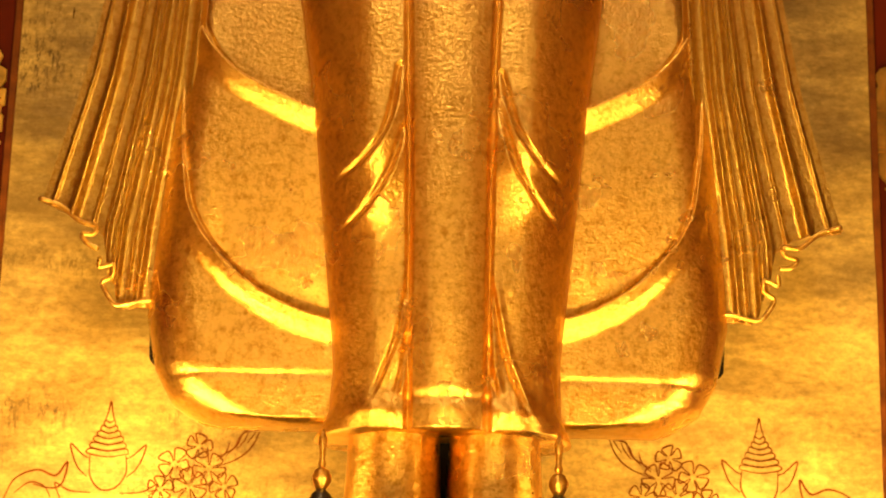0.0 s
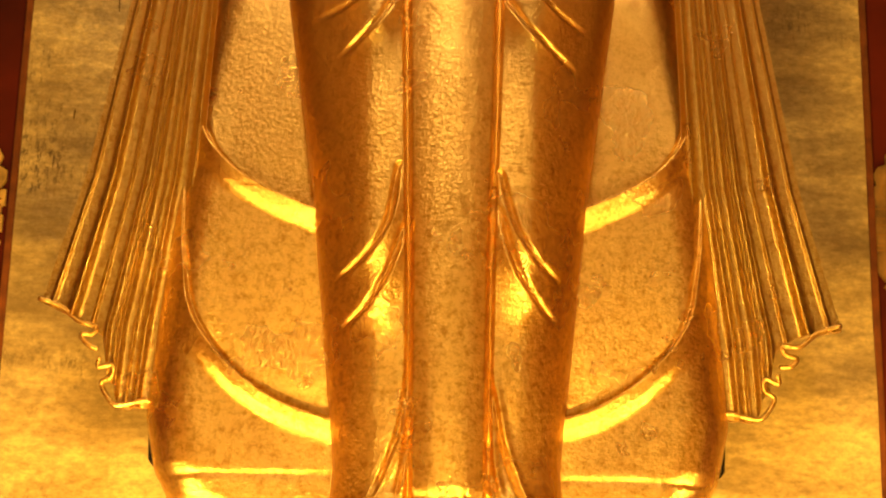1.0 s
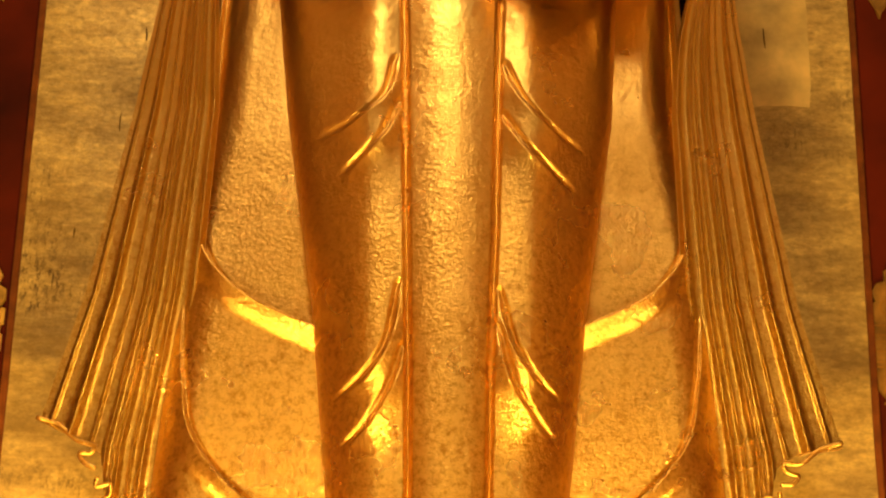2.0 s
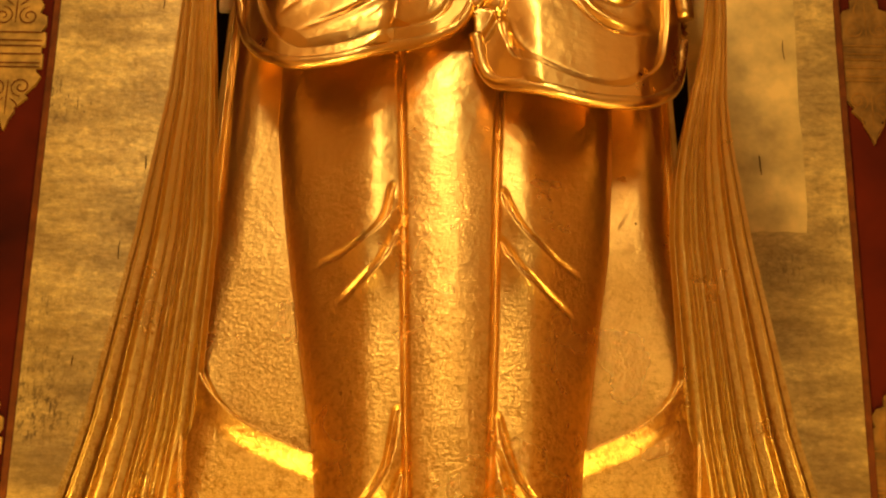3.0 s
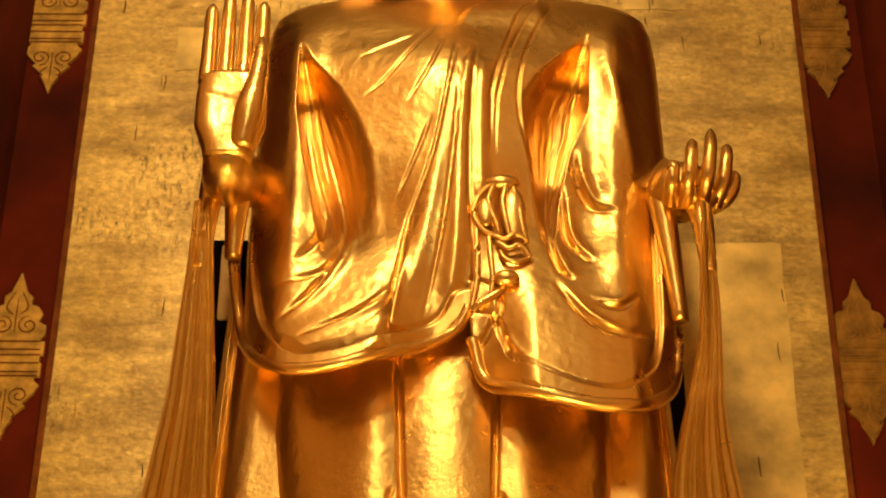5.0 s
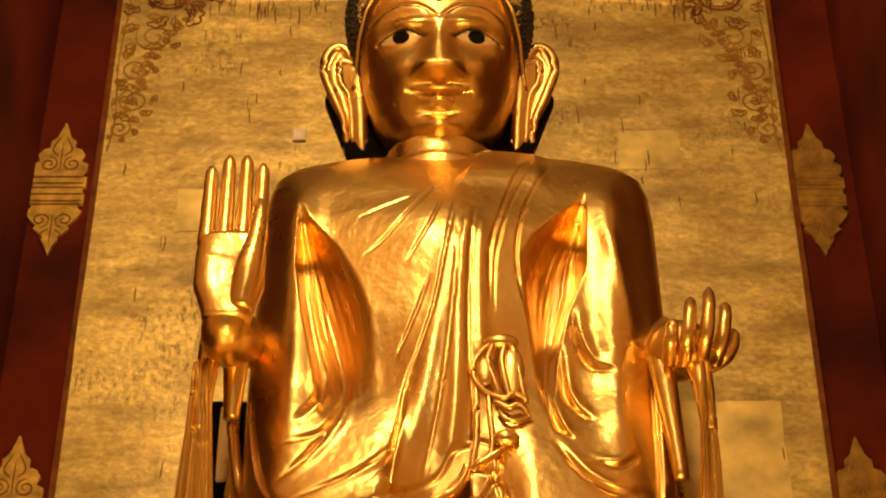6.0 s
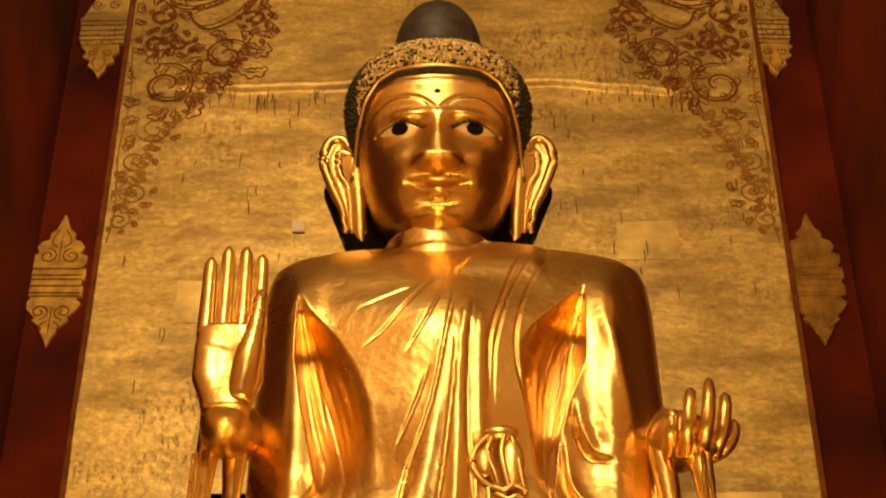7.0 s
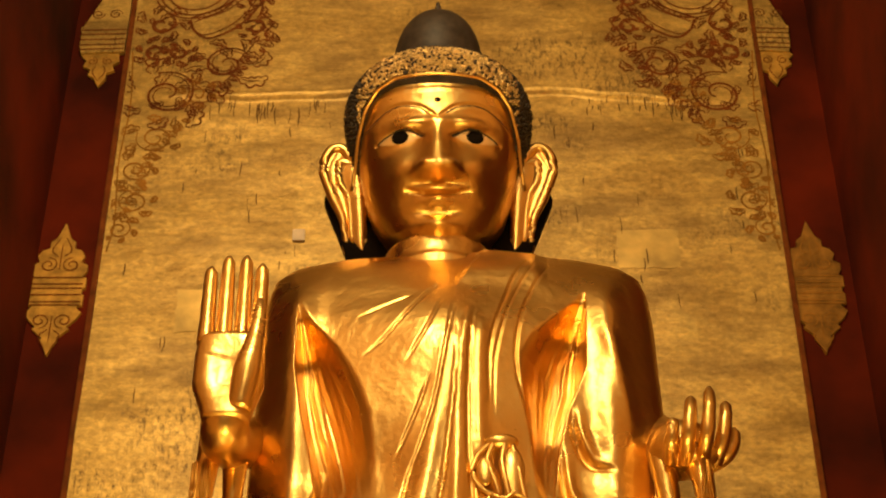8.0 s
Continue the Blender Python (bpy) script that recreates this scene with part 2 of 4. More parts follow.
structure(block("ground", (-3.2, -5.2, -0.2), (3.2, 11.5, 0.0), PAVING, 0), "dull stone paving of the dark temple hall", "floor")
structure(block("wall_back", (-3.2, 11.2, 0.0), (3.2, 11.5, 15.2), RED, 0), "red limewashed back wall framing the gilded panel", "wall")
for name, x in (("wall_left", -3.2), ("wall_right", 2.95)):
    structure(block(name, (x, 9.0, 0.0), (x + 0.25, 11.2, 15.2), RED, 0), "dark red limewashed side of the niche", "wall")
# Unseen hall walls, added to shape the reflections in the gold.
for name, x in (("wall_hall_left", -3.6), ("wall_hall_right", 3.35)):
    structure(block(name, (x, -5.0, 0.0), (x + 0.25, 9.0, 15.2), OCHRE, 0), "unseen ochre plaster hall wall, toned for the gold to reflect", "wall")
for name, x in (("pier_left", -3.35), ("pier_right", 3.2)):
    structure(block(name, (x, 9.0, 0.0), (x + 0.15, 9.2, 15.2), OCHRE, 0), "ochre plaster pier beside the niche", "wall")
structure(block("wall_front", (-3.6, -5.2, 0.0), (3.6, -5.0, 15.2), OCHRE, 0), "unseen ochre wall behind the camera, toned for the gold to reflect", "wall")
# Unseen ceiling, kept dark so that the upper chest reflects little.
structure(block("ceiling", (-3.6, -5.2, 15.2), (3.6, 11.5, 15.4), LIMEWASH, 0), "unseen limewashed ceiling, darkened for the gold to reflect", "ceiling")
structure(block("pedestal", (-2.9, 8.7, 0.0), (2.9, 11.15, 2.62), RED, 0.03), "red plastered pedestal under the statue", "pedestal")


def panel_depth(x, z):
    """Where the uneven face of the gilded panel lies, with its overlapped edge high up."""
    x, z = np.asarray(x, float), np.asarray(z, float)
    wob = np.array([noise.fractal(Vector((0.7 * a, 3.1, 1.3 * b)), 1.0, 2.0, 4) for a, b in zip(x.ravel(), z.ravel())]).reshape(x.shape)
    edge = 12.82 + 0.03 * np.sin(2.1 * x + 0.6) + 0.012 * np.sin(9 * x) - 0.05 * smooth(0.8, 1.8, np.abs(x)) + 0.02 * wob
    y = 11.17 - 0.012 * wob - 0.035 * smooth(0.0, 0.03, z - edge) * smooth(2.4, 1.4, np.abs(x))
    y -= 0.035 * np.exp(-((z - edge) / 0.022) ** 2) * smooth(2.3, 1.7, np.abs(x))
    y -= 0.03 * np.exp(-2 * ((z - 9.6) / 0.4) ** 2) * smooth(1.0, 1.8, -x)
    return y - 0.03 * smooth(4.6, 4.1, z + 0.25 * np.sin(2.0 * x))


def gilded_panel():
    """The tall gilded panel: an uneven sheet with a few bulges."""
    nx, nz = 130, 900
    x, z = np.meshgrid(np.linspace(-2.48, 2.48, nx), np.linspace(2.62, 15.1, nz))
    y = panel_depth(x, z)
    p = np.stack([x, y, z], -1)
    clay = Clay()
    clay.grid(p, False, False)
    back = p.copy()
    back[..., 1] = 11.198
    clay.grid(back, False, False)
    for edge_front, edge_back in ((p[0], back[0]), (p[-1], back[-1]), (p[:, 0], back[:, 0]), (p[:, -1], back[:, -1])):
        clay.grid(np.stack([edge_front, edge_back]), False, False)
    structure(mesh_object("gilded_panel", clay.verts, clay.faces, [GILT_WALL], clay.mats), "gilded plaster wall panel, flaked and stained", "wall panel")


gilded_panel()
for name, x in (("trim_left", -2.52), ("trim_right", 2.48)):
    structure(block(name, (x, 11.15, 2.62), (x + 0.04, 11.2, 15.1), RED_PAINT, 0.006), "dark red border strip beside the gilded panel", "trim")


# ---- the statue ----
def around(front, back):
    """Angles round a body, closer together over its front (0 to pi)."""
    return np.concatenate([np.linspace(0, math.pi, front, endpoint=False), np.linspace(math.pi, 2 * math.pi, back, endpoint=False)])[None, :]


def leg_skirt(clay):
    """The long under-robe over both legs, with a flat middle pleat and curved folds."""
    z = np.linspace(3.27, 7.7, 420)[:, None]
    a = around(400, 40)
    left = np.interp(z, (3.27, 3.4, 3.65, 5.1, 6.2, 6.9, 7.7), (-0.6, -0.53, -0.517, -0.677, -0.85, -0.938, -0.95))
    right = np.interp(z, (3.27, 3.4, 3.65, 5.1, 6.2, 6.9, 7.7), (0.68, 0.63, 0.618, 0.759, 0.9, 0.937, 0.95))
    cx, w = (left + right) / 2, (right - left) / 2
    d = np.interp(z, (3.27, 5.0, 6.0, 6.8, 7.2, 7.7), (0.4, 0.43, 0.41, 0.38, 0.36, 0.2))
    c, s = np.cos(a), np.sin(a)
    x = cx + w * np.sign(c) * np.abs(c) ** 0.85
    y = 10.02 - d * np.sign(s) * np.abs(s) ** 0.8
    zz = z + 0 * x
    front = smooth(0.0, 0.35, s)
    lx = np.interp(zz, (3.2, 4.6, 5.45, 6.4, 7.1), (-0.13, -0.16, -0.19, -0.22, -0.25))
    rx = np.interp(zz, (3.2, 4.6, 5.45, 6.4, 7.1), (0.25, 0.25, 0.27, 0.28, 0.3))
    mid, span = (lx + rx) / 2, (rx - lx) / 2
    out = smooth(0, 0.03, x - lx) * smooth(0, 0.03, rx - x) * (0.02 + 0.05 * np.clip(1 - ((x - mid) / span) ** 2, 0, 1))
    out += 0.045 * np.exp(-((np.abs(x - mid) - 0.42) / 0.16) ** 2)
    out -= 0.035 * np.exp(-((x - lx) / 0.011) ** 2) + 0.035 * np.exp(-((x - rx) / 0.011) ** 2)
    folds = (
        ((-0.21, 5.1), (-0.26, 4.81), (-0.37, 4.63), (-0.55, 4.5)), ((-0.18, 4.76), (-0.25, 4.55), (-0.36, 4.37), (-0.5, 4.25)),
        ((-0.26, 6.37), (-0.31, 6.17), (-0.48, 6.02), (-0.68, 5.95)), ((-0.23, 6.11), (-0.33, 5.91), (-0.55, 5.7)),
        ((0.28, 5.07), (0.36, 4.8), (0.47, 4.63), (0.61, 4.51)), ((0.28, 4.86), (0.36, 4.59), (0.47, 4.42), (0.58, 4.3)),
        ((0.3, 6.35), (0.4, 6.15), (0.57, 5.99), (0.74, 5.9)), ((0.29, 6.05), (0.43, 5.86), (0.7, 5.65)),
    )
    for f in folds:
        d, t = off_line(x, zz, f, 30)
        d = d if f[0][0] < 0 else -d
        ends = smooth(1.0, 0.55, t) * smooth(0.0, 0.3, t) * smooth(0.42, 0.2, np.abs(d))
        own = smooth(0.0, 0.02, lx - x if f[0][0] < 0 else x - rx)
        out += 0.06 * own * ends * smooth(-0.014, 0.02, d) * np.exp(-np.clip(d, 0, 1) / 0.11)
        out -= 0.022 * own * smooth(1.0, 0.8, t) * np.exp(-((d + 0.018) / 0.012) ** 2)
    for f in (((-0.15, 4.05), (-0.19, 3.75), (-0.31, 3.42)), ((0.25, 4.05), (0.33, 3.65), (0.46, 3.33)),
              ((-0.15, 3.75), (-0.16, 3.6), (-0.2, 3.42)), ((0.25, 3.75), (0.26, 3.6), (0.3, 3.42))):
        out += crease(x, zz, f, 0.022, 0.02, 0.5)
    out -= 0.014 * np.exp(-((zz - 3.42) / 0.022) ** 2) * smooth(-0.02, 0.0, x - lx) * smooth(-0.02, 0.0, rx - x)
    for k in (-0.3, 0.38):
        out += 0.05 * bump(x, zz, k, 3.36, 0.12, 0.07)
    clay.grid(np.stack([x, y - out * front, zz], -1))


def side_panel(clay, side):
    """The robe hanging beside the legs: two pocket-like rims, one above the other, over a hem with a rounded corner."""
    rings, n = 430, 200
    z = np.linspace(3.38, 7.75, rings)[:, None]
    edge = np.interp(z, (3.38, 3.4, 3.44, 3.5, 3.66, 3.95, 5.0, 6.3, 7.75), (1.12, 1.2, 1.27, 1.36, 1.45, 1.51, 1.46, 1.36, 1.28))
    u = np.linspace(0, 1, n)[None, :]
    x = 0.2 + (edge - 0.2) * u ** 0.8
    zz = z + 0 * x
    roll = 0.3
    k = np.clip((x - (edge - roll)) / roll, 0, 1)
    y = 9.98 + 0.36 * (1 - np.sqrt(np.clip(1 - k ** 2.2, 0, 1)))
    lower = ((0.4, 3.84), (0.56, 3.89), (0.79, 3.97), (1.03, 4.13), (1.24, 4.38), (1.32, 4.66), (1.36, 5.3), (1.37, 7.9))
    upper = ((0.5, 4.93), (0.68, 5.01), (0.87, 5.09), (1.08, 5.21), (1.25, 5.42), (1.3, 5.7), (1.27, 6.3), (1.2, 7.9))
    for line, back in ((lower, 0.1), (upper, 0.14)):
        d, t = off_line(x, zz, line, 60)
        swell = 0.4 + 0.6 * smooth(1.36, 1.1, x)
        y = y + (back - 0.1 * np.clip(zz - line[1][1], 0, 2.2)) * swell * smooth(-0.006, 0.008, d) * (1.0 if line is upper else smooth(0.02, -0.02, off_line(x, zz, upper, 60)[0]))
        band = smooth(-0.13, -0.06, d) * smooth(0.006, -0.006, d)
        y = y - (0.02 + 0.035 * np.clip((d + 0.11) / 0.11, 0, 1)) * swell * band + 0.02 * swell * np.exp(-((d - 0.014) / 0.01) ** 2)
    y = y + 0.007 * np.exp(-((zz - 3.6) / 0.012) ** 2)
    y = np.minimum(y, 10.36)
    outer = np.stack([side * x, y, zz], -1)
    back = outer[:, ::-1].copy()
    back[..., 1] = 10.38
    clay.grid(np.concatenate([outer, back], 1))


def wing(clay, side):
    """The pleated end of the robe that hangs from the forearm and flares to a stepped hem."""
    rings, n = 140, 220
    u = np.linspace(0, 1, n)[None, :]
    v = np.linspace(0, 1, rings)[:, None]
    steps = np.interp(u, (0, 0.28, 0.34, 0.38, 0.48, 0.52, 0.57, 0.72, 1), (3.99, 3.98, 4.02, 4.1, 4.14, 4.27, 4.36, 4.43, 4.54 if side < 0 else 4.48))
    z = 8.1 + (steps - 8.1) * v
    inner = np.interp(z, (3.9, 4.6, 5.2, 6.2, 7.0, 8.0), (1.42, 1.34, 1.27, 1.21, 1.24, 1.3))
    outer = np.interp(z, (4.4, 5.2, 6.2, 7.0, 7.7, 8.0), (2.1, 1.86, 1.65, 1.5, 1.43, 1.41))
    if side > 0:
        outer = outer + 0.085 * smooth(6.6, 7.7, z)
        inner = inner + 0.14 * smooth(6.4, 7.4, z)
    x = inner + (outer - inner) * (u + 0.05 * np.sin(2.3 * math.pi * u))
    wave = 0.0 * u
    for at, wide, high in ((0.04, 0.03, 0.9), (0.17, 0.022, 0.7), (0.25, 0.012, 0.5), (0.36, 0.026, 0.9), (0.44, 0.01, 0.45), (0.52, 0.024, 0.6), (0.66, 0.012, 0.35), (0.8, 0.026, 0.9), (0.93, 0.012, 0.3)):
        wave = wave + high * np.exp(-((u - at) / wide) ** 2)
    deep = 0.03 + 0.02 * v
    y = np.interp(z, (3.95, 4.6, 6.2, 7.0, 8.0), (10.24, 10.16, 9.84, 9.62, 9.36)) + 0.05 * u - deep * wave
    front = np.stack([side * x, y + 0 * z, z], -1)
    back = front.copy()
    back[..., 1] += 0.03
    for sheet in (front, back, np.stack([front[:, 0], back[:, 0]]), np.stack([front[:, -1], back[:, -1]]), np.stack([front[0], back[0]]), np.stack([front[-1], back[-1]])):
        clay.grid(sheet, False, False, 5)
    # rolled edge along the hem, which doubles back at each pleat
    drop = 0.0 if side < 0 else 0.05
    for line in (((2.1, 4.55), (1.98, 4.51), (1.88, 4.43), (1.79, 4.4), (1.8, 4.36), (1.86, 4.36), (1.83, 4.31), (1.77, 4.28)), ((1.76, 4.24), (1.76, 4.19), (1.69, 4.2), (1.69, 4.14), (1.74, 4.11), (1.71, 4.04), (1.65, 3.99), (1.51, 4.02), (1.44, 4.0))):
        p = curve(line, 50)
        p[:, 1] -= drop * smooth(1.7, 1.9, p[:, 0])
        clay.tube(np.stack([side * p[:, 0], 10.17 + 0.05 * smooth(4.4, 4.0, p[:, 1]) + 0.03 * smooth(1.6, 2.0, p[:, 0]), p[:, 1]], -1), 0.013, 8)


HEM_RIGHT_ARM = ((-1.235, 8.4), (-1.225, 8.0), (-1.18, 7.68), (-1.12, 7.4), (-1.02, 7.18), (-0.9, 7.04), (-0.77, 6.985), (-0.54, 7.0), (-0.31, 7.09), (-0.11, 7.2), (0.06, 7.32), (0.14, 7.46))
HEM_LEFT_ARM = ((0.155, 7.25), (0.21, 7.03), (0.32, 6.9), (0.58, 6.79), (0.85, 6.75), (1.06, 6.81), (1.24, 7.05), (1.315, 7.35), (1.33, 7.74), (1.335, 8.4))
# grooves between the pleats that fall from the shoulder: line, depth, width
PLEATS = (
    (((0.56, 9.9), (0.44, 9.65), (0.35, 9.31), (0.29, 9.05), (0.27, 8.85), (0.27, 8.5)), 0.034, 0.016),
    (((0.6, 9.86), (0.46, 9.53), (0.38, 9.26), (0.33, 9.03), (0.3, 8.83), (0.29, 8.45)), 0.03, 0.014),
    (((0.66, 9.8), (0.54, 9.5), (0.47, 9.25), (0.43, 8.97), (0.45, 8.7), (0.52, 8.4)), 0.03, 0.018),
    (((0.08, 9.38), (0.05, 9.21), (-0.04, 8.62), (-0.13, 8.28), (-0.22, 7.98), (-0.29, 7.39), (-0.3, 7.12)), 0.034, 0.018),
    (((0.13, 9.3), (0.09, 9.02), (0.05, 8.54), (-0.02, 7.91), (-0.12, 7.35)), 0.036, 0.018),
    (((0.19, 9.3), (0.16, 8.98), (0.14, 8.39), (0.16, 7.92), (0.17, 7.63), (0.16, 7.44)), 0.036, 0.016),
    (((-0.02, 9.55), (-0.09, 9.46), (-0.33, 9.09), (-0.48, 8.94)), 0.022, 0.02),
    (((-0.18, 9.43), (-0.3, 9.37), (-0.53, 9.25)), 0.014, 0.02),
    (((0.0, 9.4), (-0.09, 9.12), (-0.22, 8.85)), 0.024, 0.018),
    (((-0.08, 8.75), (-0.16, 8.5), (-0.28, 8.2)), 0.026, 0.018),
)
# hanging folds of the two sleeves
SLEEVE_FOLDS = (
    (((-0.68, 8.35), (-0.7, 8.07), (-0.75, 7.93), (-0.84, 7.8)), 0.05, 0.03),
    (((-0.56, 8.15), (-0.58, 7.92), (-0.68, 7.71), (-0.95, 7.62)), 0.05, 0.034),
    (((-0.54, 7.85), (-0.73, 7.56), (-0.92, 7.36)), 0.036, 0.03),
    (((-0.26, 7.58), (-0.48, 7.38), (-0.8, 7.23)), 0.036, 0.026),
    (((-0.2, 7.95), (-0.28, 7.55), (-0.31, 7.34), (-0.32, 7.12)), 0.03, 0.02),
    (((0.75, 8.6), (0.76, 8.4), (0.84, 8.22), (1.0, 8.16)), 0.05, 0.034),
    (((0.67, 8.35), (0.7, 7.96), (0.84, 7.77)), 0.05, 0.03),
    (((0.58, 8.0), (0.64, 7.72), (0.72, 7.62)), 0.045, 0.028),
    (((0.6, 7.62), (0.79, 7.34), (0.97, 7.26), (1.14, 7.33)), 0.045, 0.03),
    (((0.8, 7.48), (0.97, 7.45), (1.09, 7.57)), 0.035, 0.028),
    (((0.26, 7.45), (0.33, 7.2), (0.46, 6.98)), 0.03, 0.02),
)


def eased(z, heights, values, reach=0.1):
    """A profile through a few heights with its corners rounded off."""
    return sum(np.interp(z + reach * k / 4, heights, values) for k in range(-4, 5)) / 9


def torso(clay):
    """The body with both shoulders and sleeves under the upper robe."""
    z = np.concatenate([np.linspace(6.7, 9.7, 380), np.linspace(9.705, 10.0, 60)])[:, None]
    a = around(560, 60)
    w = np.interp(z, (6.7, 7.5, 8.2, 9.0, 9.5, 9.72, 9.84, 9.92, 9.97, 10.0), (1.2, 1.24, 1.25, 1.23, 1.22, 1.2, 1.17, 1.1, 0.95, 0.4))
    d = eased(z, (6.7, 7.5, 8.5, 9.25, 9.62, 9.86, 9.96, 10.0), (0.47, 0.5, 0.52, 0.5, 0.41, 0.3, 0.22, 0.18))
    c, s = np.cos(a), np.sin(a)
    x = 0.095 + w * np.sign(c) * np.abs(c) ** 0.8
    y = 10.02 - d * np.sign(s) * np.abs(s) ** 0.62
    zz = z + 0 * x
    front = smooth(0.0, 0.3, s)
    ax = x - 0.06
    # hollows between the chest and the arms, open towards the belly
    arm = np.where(x < 0, np.interp(zz, (7.9, 8.3, 8.58, 8.9, 9.24, 9.56), (0.7, 0.76, 0.82, 0.87, 0.88, 0.89)), np.interp(zz, (7.9, 8.3, 8.57, 8.89, 9.2, 9.57), (0.62, 0.66, 0.72, 0.83, 0.85, 0.88)))
    brink = np.where(x < 0, np.interp(zz, (8.0, 8.32, 8.55, 8.8, 9.04, 9.3, 9.5), (0.4, 0.42, 0.45, 0.53, 0.64, 0.81, 0.89)), np.interp(zz, (7.9, 8.42, 8.73, 8.95, 9.12, 9.28, 9.44, 9.6), (0.54, 0.5, 0.46, 0.47, 0.55, 0.68, 0.81, 0.89)))
    span = np.maximum(arm - brink, 0.02)
    t = (np.abs(x) - brink) / span
    fall = np.where(x < 0, smooth(-0.1, 0.75, t), smooth(-0.08, 0.55, t))
    hollow = fall * smooth(1.06, 0.9, t) * smooth(0.02, 0.22, span) * smooth(7.75, 8.6, zz)
    out = -0.3 * hollow + 0.013 * hollow * (np.sin(24 * t + 2.5 * np.sin(1.9 * zz)) + 0.6 * np.sin(51 * t + 3 * np.sin(2.7 * zz)))
    # the arms' swell, chest, belly and the drop of the sleeves
    out += 0.07 * np.exp(-((np.abs(ax) - 0.95) / 0.12) ** 2) * smooth(9.8, 9.35, zz) * smooth(7.2, 8.0, zz)
    out += 0.025 * np.exp(-((x - 1.1 + 0.12 * smooth(8.4, 9.4, zz)) / 0.05) ** 2) * smooth(9.3, 9.0, zz) * smooth(8.2, 8.6, zz)
    out += 0.1 * bump(x, zz, 0.02, 9.0, 0.4, 0.45) + 0.06 * bump(x, zz, 0.05, 8.0, 0.35, 0.5)
    out += (0.27 * smooth(8.2, 6.6, zz) - 0.06 * np.exp(-((zz - 8.15) / 0.3) ** 2)) * smooth(0.1, 0.45, np.abs(ax)) * smooth(1.26, 0.95, np.abs(ax))
    for f, deep, wid in PLEATS:
        out += crease(x, zz, f, 0.62 * deep, 0.75 * wid, 0.1, 0.25)
    for f, deep, wid in SLEEVE_FOLDS:
        out += crease(x, zz, f, deep, wid * 1.1, 0.5, 0.45)
    # the rounded pleats between the grooves
    for f, high, wid in ((((0.17, 9.3), (0.12, 8.98), (0.09, 8.45), (0.07, 7.9), (0.02, 7.45)), 0.03, 0.05), (((0.24, 9.2), (0.22, 8.9), (0.21, 8.5), (0.22, 8.2)), 0.02, 0.04), (((0.06, 9.1), (0.0, 8.6), (-0.1, 8.1), (-0.19, 7.5)), 0.02, 0.06)):
        far, along = off_line(x, zz, f)
        out += high * np.exp(-(far / wid) ** 2) * np.clip(along / 0.15, 0, 1) * np.clip((1 - along) / 0.1, 0, 1)
    # the flat band that runs inside the hem
    for line in (HEM_RIGHT_ARM, HEM_LEFT_ARM):
        near = np.abs(off_line(x, zz, line, 50)[0])
        wide = 0.1 + 0.05 * smooth(0.9, 0.4, x) * (x > 0.15)
        out += (0.03 * smooth(wide + 0.02, wide - 0.01, near) - 0.014 * np.exp(-((near - wide - 0.025) / 0.014) ** 2)) * smooth(8.4, 8.0, zz)
    # the robe's thicker cloth over one shoulder
    out += 0.03 * smooth(0.0, 0.03, x - np.interp(zz, (9.3, 9.6, 9.85, 10.1), (0.0, 0.08, 0.18, 0.26))) * smooth(0.66, 0.56, x) * smooth(9.5, 9.75, zz)
    y = y - out * front
    hx, hz = np.array(HEM_RIGHT_ARM + HEM_LEFT_ARM).T
    zz = np.maximum(zz, np.interp(x, hx, hz)) + 0.05 * bump(x, zz, 0.36, 10.1, 0.2, 0.1)
    shell = np.stack([x, y, zz], -1)
    # the robe is hollow at its hem
    inside = shell[:1] * np.array((0.93, 0.75, 1)) + np.array((0, 2.5, 0.55))
    clay.grid(np.concatenate([inside, shell]))
    # the rolled hem, which follows the front of the robe
    face = shell[:, 20:540].reshape(-1, 3)
    for line, r in ((HEM_RIGHT_ARM[1:], 0.034), (HEM_LEFT_ARM[:-1], 0.038)):
        rim = curve(line, 70)
        depth = np.array([face[np.argmin((face[:, 0] - p) ** 2 + (face[:, 2] - q - 0.02) ** 2), 1] for p, q in rim])
        depth = np.convolve(np.pad(depth, 4, "edge"), np.ones(9) / 9, "valid")
        clay.tube(np.stack([rim[:, 0], depth + 0.012, rim[:, 1]], -1), r, 12)


